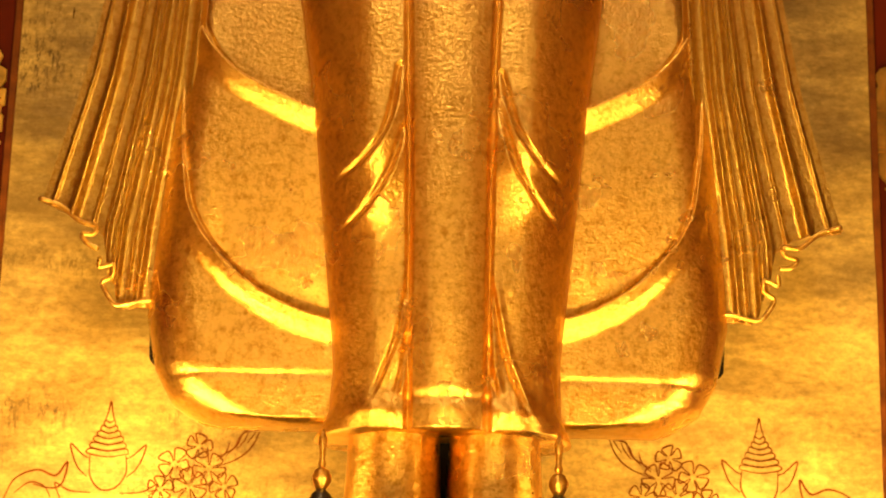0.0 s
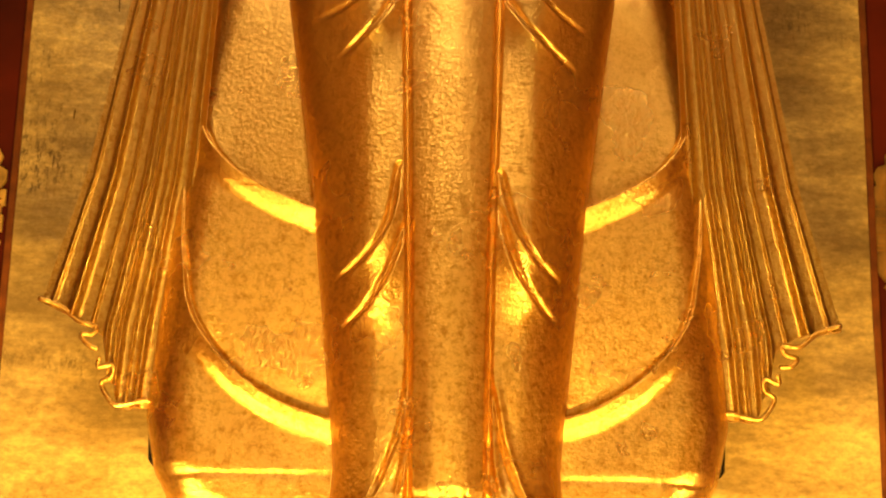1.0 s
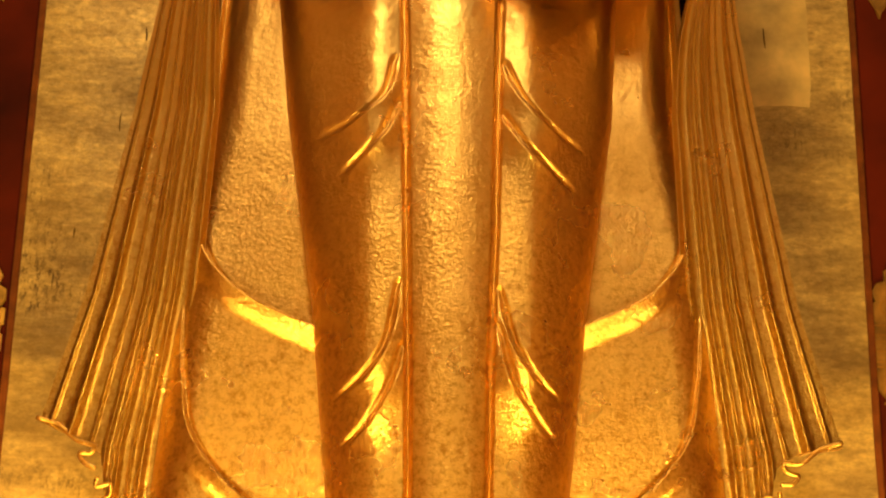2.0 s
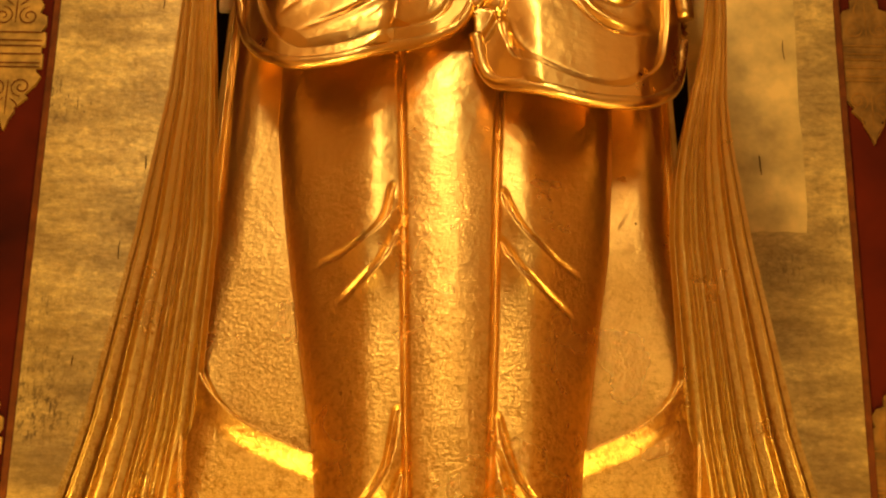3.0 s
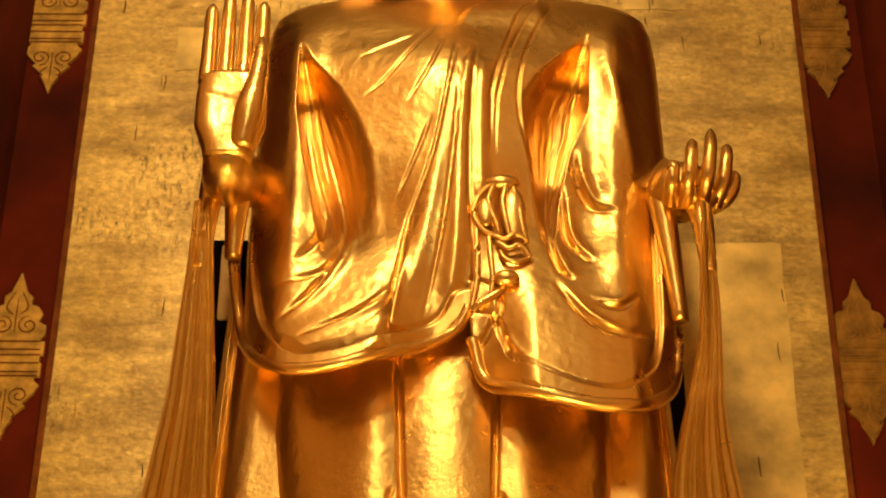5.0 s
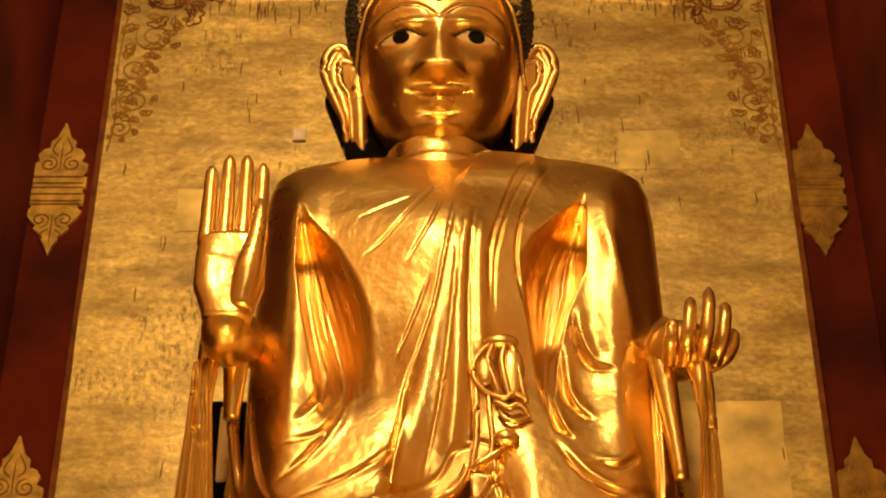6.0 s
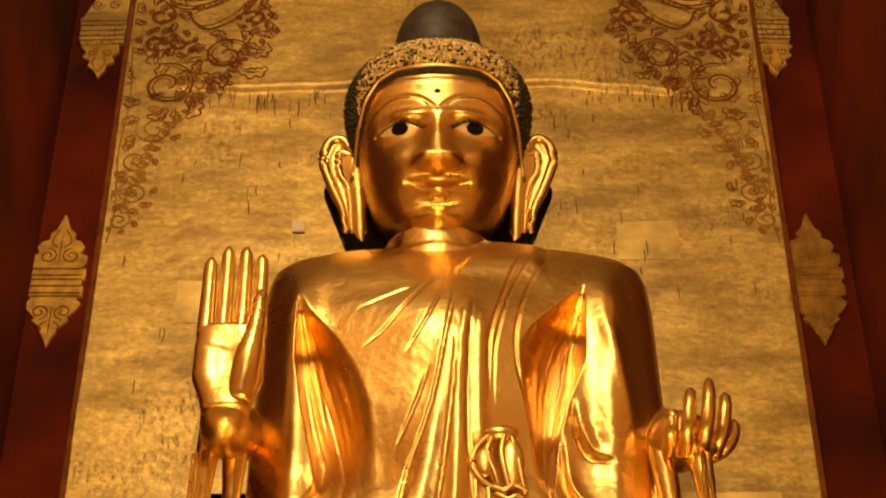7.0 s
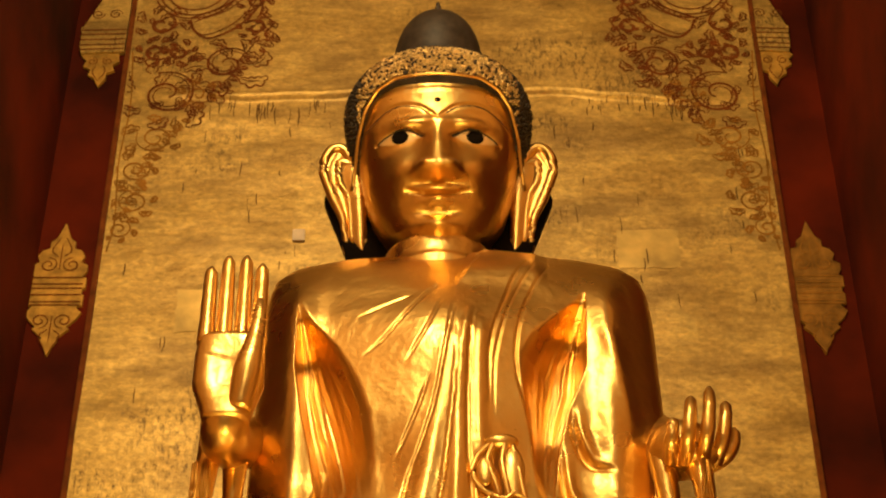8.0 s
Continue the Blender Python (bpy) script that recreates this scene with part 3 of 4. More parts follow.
def fastening(clay):
    """The knotted ends of the robe on the belly."""
    y = 9.44

    def roll(points, radius, lift=0.0):
        line = curve([(p, y + 0.015 - 0.7 * lift, q) for p, q in points], 24)
        line[:, 1] += 0.02 * np.linspace(-1, 1, 24) ** 2
        clay.tube(line, radius * 0.8, 12)
    clay.ball((0.33, y + 0.03, 8.28), (0.1, 0.05, 0.05), 0, 20, 12)
    # two loops of cloth side by side, then the folded ends below them
    roll(((0.27, 8.27), (0.19, 8.16), (0.165, 8.04), (0.22, 7.94), (0.31, 7.9)), 0.02, 0.02)
    roll(((0.28, 8.25), (0.25, 8.12), (0.29, 7.98), (0.31, 7.9)), 0.022, 0.035)
    roll(((0.35, 8.26), (0.33, 8.12), (0.35, 7.98), (0.37, 7.88)), 0.026, 0.03)
    roll(((0.39, 8.25), (0.42, 8.1), (0.44, 7.95), (0.46, 7.86)), 0.024, 0.02)
    clay.ball((0.235, y, 8.06), (0.055, 0.03, 0.1), 0, 16, 10)
    clay.ball((0.39, y + 0.01, 8.06), (0.07, 0.03, 0.17), 0, 16, 10)
    roll(((0.27, 7.9), (0.34, 7.87), (0.4, 7.9), (0.47, 7.87)), 0.018, 0.04)
    roll(((0.29, 7.86), (0.36, 7.81), (0.42, 7.83), (0.48, 7.76)), 0.022, 0.03)
    roll(((0.31, 7.8), (0.34, 7.74), (0.4, 7.72), (0.47, 7.75)), 0.02, 0.03)
    roll(((0.18, 8.0), (0.185, 7.8), (0.18, 7.6), (0.15, 7.42)), 0.024)
    roll(((0.25, 7.92), (0.26, 7.75), (0.27, 7.6), (0.25, 7.48)), 0.022, 0.01)
    clay.ball((0.345, y - 0.02, 7.6), (0.075, 0.045, 0.05), 0, 18, 12)
    roll(((0.39, 7.64), (0.3, 7.53), (0.2, 7.46), (0.16, 7.42)), 0.03)


def head(body):
    """The head, bowed forward on the neck."""
    clay = Clay()
    z = np.linspace(9.75, 11.45, 250)[:, None]
    a = around(240, 60)
    w = np.interp(z, (9.75, 9.785, 9.84, 9.94, 10.1, 10.3, 10.65, 11.0, 11.25, 11.45), (0.08, 0.17, 0.25, 0.34, 0.425, 0.485, 0.54, 0.55, 0.48, 0.3))
    d = np.interp(z, (9.75, 9.785, 9.84, 9.94, 10.1, 10.3, 10.65, 11.0, 11.25, 11.45), (0.2, 0.29, 0.37, 0.43, 0.46, 0.48, 0.5, 0.5, 0.44, 0.3))
    c, s = np.cos(a), np.sin(a)
    x = -0.03 + w * np.sign(c) * np.abs(c) ** 0.95
    y = 9.9 - d * np.sign(s) * np.abs(s) ** 0.85
    zz = z + 0 * x
    front = smooth(0.05, 0.4, s)
    q, aq = x + 0.03, np.abs(x + 0.03)
    out = 0.0 * x
    t = np.clip((10.82 - zz) / 0.5, 0, 1)
    nose = (0.02 + 0.19 * t ** 1.1) * np.exp(-(aq / (0.075 + 0.045 * t)) ** 2) * smooth(10.23, 10.3, zz) * smooth(10.95, 10.7, zz)
    out += nose + 0.06 * bump(aq, zz, 0.1, 10.32, 0.05, 0.045)
    out -= 0.03 * bump(aq, zz, 0.2, 10.64, 0.14, 0.08)
    out += 0.03 * bump(aq, zz, 0.25, 10.63, 0.12, 0.055) + 0.055 * bump(aq, zz, 0.2, 10.735, 0.13, 0.05)
    brow, _ = off_line(aq, zz, ((0.03, 10.78), (0.14, 10.87), (0.3, 10.88), (0.47, 10.77)))
    out += 0.012 * np.exp(-((brow + 0.02) / 0.05) ** 2) - 0.016 * np.exp(-((brow - 0.02) / 0.014) ** 2)
    lid, tl = off_line(aq, zz, ((0.09, 10.615), (0.16, 10.675), (0.25, 10.69), (0.33, 10.665), (0.4, 10.62)))
    out -= 0.018 * np.exp(-(lid / 0.012) ** 2)
    out += 0.1 * bump(aq, zz, 0.23, 10.35, 0.15, 0.15)
    out += 0.05 * bump(aq, zz, 0.0, 10.205, 0.12, 0.035) + 0.055 * bump(aq, zz, 0.0, 10.115, 0.1, 0.04)
    mouth, _ = off_line(aq, zz, ((0.0, 10.162), (0.08, 10.168), (0.19, 10.195)))
    out -= 0.035 * np.exp(-(mouth / 0.013) ** 2) * smooth(0.2, 0.14, aq)
    out -= 0.014 * bump(aq, zz, 0.19, 10.195, 0.025, 0.025) + 0.02 * bump(aq, zz, 0.0, 10.24, 0.03, 0.03)
    out += 0.06 * bump(aq, zz, 0.0, 9.93, 0.12, 0.06) - 0.03 * bump(aq, zz, 0.0, 10.035, 0.12, 0.025)
    y = y - out * front
    eye = (((aq - 0.245) / 0.135) ** 2 + ((zz - 10.63) / 0.052) ** 2 < 1) & (s > 0.3)
    pupil = ((aq - 0.245) ** 2 + (zz - 10.635) ** 2 < 0.056 ** 2) & (s > 0.3)
    mark = (aq ** 2 + (zz - 10.93) ** 2 < 0.022 ** 2) & (s > 0.3)
    lines = ((np.abs(brow - 0.004) < 0.008) & (aq > 0.05) & (aq < 0.46)) | ((np.abs(lid) < 0.006) & (tl > 0.02) & (tl < 0.98))
    slot = np.where(pupil | mark, 3, np.where(lines & (s > 0.2), 2, np.where(eye, 4, 0)))
    clay.grid(np.stack([x, y, zz], -1), mat=slot[:-1])
    # neck with two soft rings
    v = np.linspace(0, 1, 30)[:, None]
    r = 0.36 + 0.08 * (1 - v) ** 4 + 0.012 * np.exp(-((v - 0.55) / 0.06) ** 2)
    body.grid(np.stack([-0.03 + r * c, 10.1 - 0.95 * r * s, 9.72 + 0.42 * v + 0 * c], -1))
    # hair: a close cap with a border of curls over the brow
    def round_at(h):
        return np.sqrt(np.clip(1 - (np.abs(h - 11.05) / np.where(h > 11.05, 0.56, 0.9)) ** 2, 0.01, 1))

    def hairline(q):
        return np.interp(np.abs(q), (0, 0.28, 0.4, 0.48, 0.53, 0.555, 0.6), (11.14, 11.13, 11.07, 10.95, 10.75, 10.45, 10.3))

    m = np.linspace(0, 1, 60)[:, None]
    low = np.where(s > 0, hairline(0.6 * c), 10.3)
    hz = low + (11.6 - low) * m
    clay.grid(np.stack([-0.03 + 0.625 * round_at(hz) * c, 9.93 - 0.56 * round_at(hz) * s, hz], -1), mat=2)
    dice = random.Random(4)
    for row in range(20):
        for k in range(124):
            ang = math.pi * (k + 0.5 * (row % 2) + dice.uniform(-0.3, 0.3)) / 123.5
            ca, sa = math.cos(ang), math.sin(ang)
            base = hairline(0.6 * ca) + 0.025
            h = float(base + (11.57 - base) * (row + dice.uniform(-0.3, 0.3)) / 19.0)
            r = float(round_at(h))
            dark = row > 14 or abs(ca) > 0.86 or dice.random() < 0.2
            clay.ball((-0.03 + 0.63 * r * ca, 9.93 - 0.565 * r * sa, h), dice.uniform(0.009, 0.014), 2 if dark else 1, 6, 4)
    rim = [(-0.03 + q, 9.93 - 0.57 * round_at(hairline(q)) * math.sqrt(max(0.03, 1 - (q / 0.61) ** 2)) - 0.01, float(hairline(q)) - 0.01) for q in np.linspace(-0.575, 0.575, 80)]
    clay.tube(rim, 0.012, 8)
    # the dark dome on top, with its small spike
    k = np.linspace(0, 1, 24)[:, None]
    r = 0.3 * np.sqrt(np.clip(1 - k ** 2.6, 0.0, 1)) + 0.01
    clay.grid(np.stack([-0.03 + r * c, 10.0 - r * s, 11.45 + 0.6 * k + 0 * c], -1), mat=2)
    clay.tube(((-0.03, 10.0, 12.02), (-0.03, 10.0, 12.1), (-0.03, 10.0, 12.15)), (0.03, 0.022, 0.01), 8, 2)
    for side in (-1, 1):
        ear(clay, side)
    pivot = Vector((-0.03, 9.93, 10.7))
    bow = Matrix.Translation(pivot + Vector((0, 0, 0.225))) @ pose(0, 0, 0, 19) @ Matrix.Diagonal((1, 1, 0.86, 1)) @ Matrix.Translation(-pivot)
    body.add(clay, bow)
    # a black slab added for the shade behind the neck and ears
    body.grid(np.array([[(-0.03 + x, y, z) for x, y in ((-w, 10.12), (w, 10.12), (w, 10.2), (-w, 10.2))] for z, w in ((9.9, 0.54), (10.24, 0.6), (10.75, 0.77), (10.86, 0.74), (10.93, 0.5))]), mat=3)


def ear(clay, side):
    """A long ear: a rolled outer rim, an inner fold and a lobe that reaches the shoulder."""
    def at(x, z, y=9.945):
        return (-0.03 + side * x, y, z - 0.19)
    clay.tube(curve((at(0.56, 10.85), at(0.64, 11.0), at(0.73, 10.98), at(0.77, 10.82), at(0.7, 10.58), at(0.63, 10.38), at(0.61, 10.14), at(0.54, 10.1), at(0.49, 10.16), at(0.5, 10.4), at(0.53, 10.62)), 60), np.interp(np.linspace(0, 1, 60), (0, 0.4, 0.6, 1), (0.04, 0.036, 0.02, 0.02)), 12)
    clay.tube(curve((at(0.58, 10.86, 9.95), at(0.66, 10.88, 9.95), at(0.66, 10.72, 9.95), at(0.6, 10.58, 9.95), at(0.57, 10.2, 9.95)), 30), (np.linspace(0.042, 0.022, 30)), 10)
    edge = curve(((10.08, 0.55), (10.2, 0.605), (10.38, 0.63), (10.58, 0.69), (10.72, 0.745), (10.84, 0.765), (10.99, 0.7)), 40)
    p = np.array([[at(0.48 + (w - 0.48) * u, z, y) for u, y in ((0, 9.93), (0.2, 9.905), (0.45, 9.915), (0.7, 9.945), (0.88, 9.94), (1, 9.925), (1, 10.03), (0, 10.05))] for z, w in edge])
    clay.grid(p)


def fingers_and_palm(clay, origin, turn, bend, thumb_side):
    """A hand modelled upright with its palm to -y, then turned at the wrist."""
    sub = Clay()
    v = np.linspace(0, 1, 40)[:, None]
    a = np.linspace(0, 2 * math.pi, 40, endpoint=False)[None, :]
    w = np.interp(v, (0, 0.15, 0.4, 0.75, 0.95, 1), (0.13, 0.15, 0.2, 0.2, 0.185, 0.16))
    d = np.interp(v, (0, 0.2, 0.6, 0.95, 1), (0.11, 0.1, 0.085, 0.07, 0.05))
    x = w * np.sign(np.cos(a)) * np.abs(np.cos(a)) ** 0.7
    y = -d * np.sign(np.sin(a)) * np.abs(np.sin(a)) ** 0.7
    z = 0.62 * v + 0 * a
    y += 0.03 * bump(x, z, 0, 0.32, 0.08, 0.16) * (np.sin(a) > 0)
    y += crease(x, z, ((-0.14, 0.44), (0.0, 0.4), (0.1, 0.46)), -0.012, 0.02) * (np.sin(a) > 0)
    sub.grid(np.stack([x, y, z], -1))
    for k, (fx, long) in enumerate(((-0.15, 0.56), (-0.05, 0.64), (0.055, 0.64), (0.15, 0.58))):
        base = np.array((fx, 0.0, 0.56))
        pts = [base]
        for j, part_ in enumerate((0.42, 0.32, 0.26)):
            ang = bend * (j + 0.4)
            pts.append(pts[-1] + long * part_ * np.array((0, -math.sin(ang), math.cos(ang))))
        line = curve(pts, 22)
        rad = np.interp(np.linspace(0, 1, 22), (0, 0.3, 0.36, 0.62, 0.68, 0.92, 1), (0.052, 0.045, 0.047, 0.041, 0.043, 0.036, 0.014))
        sub.tube(line, rad, 14)
    t = thumb_side
    sub.tube(curve(((0.08 * t, -0.05, 0.06), (0.12 * t, -0.11, 0.3), (0.155 * t, -0.11, 0.58), (0.158 * t, -0.085, 0.82)), 24),
             np.interp(np.linspace(0, 1, 24), (0, 0.3, 0.6, 0.9, 1), (0.07, 0.085, 0.055, 0.042, 0.016)), 16)
    clay.add(sub, Matrix.Translation(origin) @ turn)


def arms(clay):
    # raised right arm: forearm forward from the elbow, palm to the front
    clay.tube(curve(((-1.2, 10.1, 8.74), (-1.22, 9.6, 8.37), (-1.22, 9.32, 8.2), (-1.215, 9.18, 8.18), (-1.21, 9.15, 8.26)), 24), np.linspace(0.17, 0.125, 24), 24)
    fingers_and_palm(clay, (-1.21, 9.12, 8.16), pose(0, 0, 0, 0, 0, 0), 0.03, 1)
    # left arm: forearm forward, the cupped palm turned up, seen from below
    clay.tube(curve(((1.18, 10.2, 8.88), (1.25, 10.0, 8.68), (1.31, 9.8, 8.47), (1.37, 9.64, 8.32)), 24), np.linspace(0.19, 0.13, 24), 24)
    clay.ball((1.37, 9.62, 8.33), (0.2, 0.2, 0.17), 0, 28, 18)
    clay.ball((1.42, 9.5, 8.2), (0.165, 0.1, 0.075), 0, 24, 14)
    for line in (((1.29, 9.51, 8.18), (1.285, 9.39, 8.2), (1.295, 9.34, 8.27), (1.3, 9.35, 8.35)), ((1.37, 9.50, 8.16), (1.375, 9.34, 8.2), (1.395, 9.29, 8.33), (1.415, 9.34, 8.5)),
                 ((1.46, 9.50, 8.16), (1.48, 9.34, 8.21), (1.505, 9.29, 8.36), (1.525, 9.34, 8.57)), ((1.54, 9.54, 8.18), (1.58, 9.44, 8.25), (1.61, 9.40, 8.38), (1.625, 9.43, 8.53))):
        clay.tube(curve(line, 26), np.interp(np.linspace(0, 1, 26), (0, 0.35, 0.42, 0.7, 0.76, 0.93, 1), (0.05, 0.042, 0.044, 0.037, 0.039, 0.033, 0.012)), 14)
    clay.tube(curve(((1.5, 9.62, 8.22), (1.6, 9.54, 8.22), (1.655, 9.51, 8.29), (1.67, 9.51, 8.4)), 24), np.interp(np.linspace(0, 1, 24), (0, 0.4, 0.9, 1), (0.06, 0.046, 0.038, 0.014)), 14)


def cuffs(clay):
    """Narrow folds of the robe that drop from each wrist beside the sleeve."""
    for line in (((-1.18, 9.5, 8.32), (-1.19, 9.56, 8.1), (-1.2, 9.62, 7.85)), ((-1.3, 9.42, 8.3), (-1.33, 9.44, 8.1), (-1.36, 9.5, 7.7)), ((1.25, 9.62, 8.32), (1.28, 9.64, 8.0), (1.33, 9.7, 7.5)), ((1.42, 9.55, 8.25), (1.46, 9.5, 8.05), (1.48, 9.5, 7.7))):
        clay.tube(curve(line, 20), np.interp(np.linspace(0, 1, 20), (0, 0.4, 1), (0.085, 0.07, 0.045)), 12)


def feet(clay):
    for x in (-0.2, 0.3):
        k = np.linspace(0, 1, 16)[:, None]
        a = np.linspace(0, 2 * math.pi, 40, endpoint=False)[None, :]
        r = 0.225 + 0.03 * (1 - k) ** 2
        clay.grid(np.stack([x + r * np.cos(a), 9.95 - r * 1.05 * np.sin(a), 2.75 + 0.65 * k + 0 * a], -1))
        clay.tube(curve(((x, 9.95, 2.78), (x, 9.6, 2.75), (x, 9.3, 2.7)), 16), np.linspace(0.2, 0.13, 16), 20, 0, 0.6)


def statue():
    clay = Clay()
    feet(clay)
    leg_skirt(clay)
    for side in (-1, 1):
        side_panel(clay, side)
        wing(clay, side)
    torso(clay)
    fastening(clay)
    head(clay)
    arms(clay)
    cuffs(clay)
    # a black slab added in place of the unlit hollow behind the robe
    shade_slab = np.array([[(x, y, z) for x, y in ((-w, 10.4), (w, 10.4), (w, 10.5), (-w, 10.5))] for z, w in ((3.55, 1.3), (3.75, 1.5), (4.2, 1.52), (7.0, 1.42), (8.5, 1.42))])
    clay.grid(shade_slab, mat=3)
    # a black strip put in for the shade between the feet
    feet_shade = np.array([[(x, y, z) for x, y in ((-0.02, 9.98), (0.12, 9.98), (0.12, 10.05), (-0.02, 10.05))] for z in (2.65, 3.0, 3.4)])
    clay.grid(feet_shade, mat=3)
    ob = mesh_object("statue", clay.verts, clay.faces, [GOLD, HAIR_GOLD, HAIR_DARK, BLACK, EYE_WHITE, WING_GOLD], clay.mats)
    return tagged(ob, "colossal standing gilded statue in a flowing robe, one palm raised", "statue")


statue()


# ---- gilded and painted ornament on the walls ----
def strip(clay, points, width, y, n=24, taper=True):
    """A painted line: a thin ribbon that stands a little proud of the wall."""
    line = curve(points, n)
    way = np.gradient(line, axis=0)
    way /= np.maximum(np.linalg.norm(way, axis=1), 1e-6)[:, None]
    half = 0.4 * width * (0.45 + 0.55 * np.sin(np.linspace(0.15, math.pi - 0.15, n)) if taper else np.ones(n))[:, None]
    side = np.stack([-way[:, 1], way[:, 0]], 1) * half
    p = np.stack([line - side, line + side], 1)
    px, pz = p[..., 0], p[..., 1]
    if y is None:
        px = np.clip(px, -2.465, 2.465)
        depth = panel_depth(px, pz) - 0.005
    else:
        depth = np.full(px.shape, y)
    clay.grid(np.stack([px, depth, pz], -1), False, False)


def spiral(cx, cz, r, turns, start, way):
    k = np.linspace(0, 1, 9 + int(6 * turns))
    a = start + way * 2 * math.pi * turns * k
    return [(cx + r * (1 - 0.82 * q) * math.cos(b), cz + r * (1 - 0.82 * q) * math.sin(b)) for q, b in zip(k, a)]


def acanthus(clay, base, angle, length, bend, width, y):
    """The outline of a lobed leaf on a curling spine, with its vein."""
    q = np.linspace(0, 1, 34)
    turn = angle + bend * q ** 1.4
    step = length / 33
    sx, sz = base[0] + np.cumsum(np.cos(turn)) * step, base[1] + np.cumsum(np.sin(turn)) * step
    for flank in (-1, 1):
        half = 0.34 * length * np.sin(math.pi * np.clip(q * 0.97 + 0.03, 0, 1)) ** 0.7 * (0.5 + 0.5 * np.abs(np.sin(3.5 * math.pi * q + 0.4)))
        reach = half * flank * (1.0 if flank * bend < 0 else 0.6)
        strip(clay, np.stack([sx - np.sin(turn) * reach, sz + np.cos(turn) * reach], 1), width, y, 60)
    strip(clay, np.stack([sx, sz], 1)[3:26:4], 0.7 * width, y, 18)


def lobes(clay, cx, cz, r, start, end, count, width, y, out=0.4):
    """Curling leaves round a scroll."""
    way = 1 if end > start else -1
    for k in range(count):
        a = start + (end - start) * k / count
        size = r * out * (1.15 + 0.3 * math.sin(5.1 * k + 9 * cz))
        acanthus(clay, (cx + r * math.cos(a), cz + r * math.sin(a)), a + 0.5 * way, size, 1.5 * way, width, y)


def scrollwork(side):
    """The corner scrolls under the arch, and the faded leaf trail that runs down the panel's edge."""
    fresh, faded, y = Clay(), Clay(), None

    def mx(points):
        return [(side * a, b) for a, b in points]
    for cx, cz, r, t, s0, w in ((2.15, 12.82, 0.25, 2.4, 1.2, 1), (1.7, 13.13, 0.2, 2.2, 2.6, -1), (1.5, 13.55, 0.1, 1.9, 0.5, 1), (2.27, 13.3, 0.11, 1.7, 4.0, 1), (2.08, 13.28, 0.09, 1.7, 1.0, -1), (2.26, 13.62, 0.13, 1.8, 2.0, 1), (1.52, 13.86, 0.09, 1.6, 2.0, 1)):
        strip(fresh, mx(spiral(cx, cz, r, 0.62 * t, s0, w)), 0.028, y, 60)
        strip(fresh, mx(spiral(cx, cz, r * 0.86, 0.5 * t, s0 + 0.2, w)), 0.013, y, 44)
        lobes(fresh, side * cx, cz, r, s0, s0 + w * side * 2 * math.pi, 7, 0.018, y, 0.8)
        lobes(fresh, side * cx, cz, r * 0.36, s0 + 1, s0 + 1 + w * side * 1.7 * math.pi, 4, 0.016, y, 1.5)
    # the broad curling band, with a beaded inner line
    outer = ((1.42, 14.05), (1.45, 13.88), (1.62, 13.59), (1.85, 13.44), (1.98, 13.52), (2.03, 13.66))
    inner = ((1.6, 14.05), (1.68, 13.9), (1.78, 13.8), (1.9, 13.74), (2.03, 13.68))
    strip(fresh, mx(outer), 0.026, y, 50, False)
    strip(fresh, mx([(a + 0.035, b + 0.04) for a, b in outer[1:5]]), 0.012, y, 40, False)
    strip(fresh, mx(inner), 0.022, y, 40, False)
    strip(fresh, mx([(a - 0.03, b - 0.045) for a, b in inner]), 0.012, y, 40, False)
    beads = curve(inner, 12)
    for k in range(11):
        strip(fresh, mx([beads[k], (beads[k][0] - 0.03, beads[k][1] - 0.045)]), 0.012, y, 4, False)
    for r in (0.3, 0.34, 0.24):
        strip(fresh, mx([(2.0 + r * math.cos(a), 14.02 + r * math.sin(a)) for a in np.linspace(math.pi * 1.1, math.pi * 1.9, 12)]), 0.018, y, 40, False)
    # the pointed outline of the corner, leaf by leaf
    edge = curve([(1.29, 13.38), (1.48, 13.16), (1.6, 12.92), (1.82, 12.68), (2.0, 12.42), (2.15, 12.15), (2.24, 11.85), (2.33, 11.5)], 26)
    for k in range(0, 25):
        (ax, az), (bx, bz) = edge[k], edge[k + 1]
        out_way = math.atan2(-(bx - ax), bz - az) + math.pi
        out_way = math.atan2(math.sin(out_way), side * math.cos(out_way))
        acanthus(fresh if k < 13 else faded, (side * ax, az), out_way, 0.11 + 0.04 * math.sin(2.3 * k), 0.9 * side * (-1) ** k, 0.017, y)
    strip(fresh, mx([(1.3, 13.4), (1.42, 13.46), (1.36, 13.6), (1.46, 13.74), (1.42, 13.95)]), 0.018, y, 24)
    for cx, cz, r, t, s0, w in ((2.2, 12.35, 0.15, 1.8, 0.4, -1), (2.32, 12.02, 0.12, 1.7, 2.2, 1), (2.3, 11.7, 0.12, 1.7, 1.0, -1), (2.38, 11.42, 0.09, 1.5, 2.0, 1), (1.9, 12.8, 0.1, 1.5, 3.0, 1)):
        strip(faded, mx(spiral(cx, cz, r, t, s0, w)), 0.02, y, 44)
        lobes(faded, side * cx, cz, r, s0, s0 + w * side * 2 * math.pi, 6, 0.02, y, 0.7)
    strip(faded, mx([(2.46, 13.3), (2.42, 12.7), (2.45, 12.1), (2.42, 11.5), (2.45, 11.2)]), 0.016, y, 40, False)
    ob = new("wall_painting")
    for c, mat, name, label in ((fresh, RED_PAINT, "scroll_pattern", ""), (faded, FADED_PAINT, "leaf_trail", "faded red leaf trail")):
        part_ = mesh_object(name, c.verts, c.faces, [mat], c.mats, True, ob)
        if label:
            part_["label"] = label
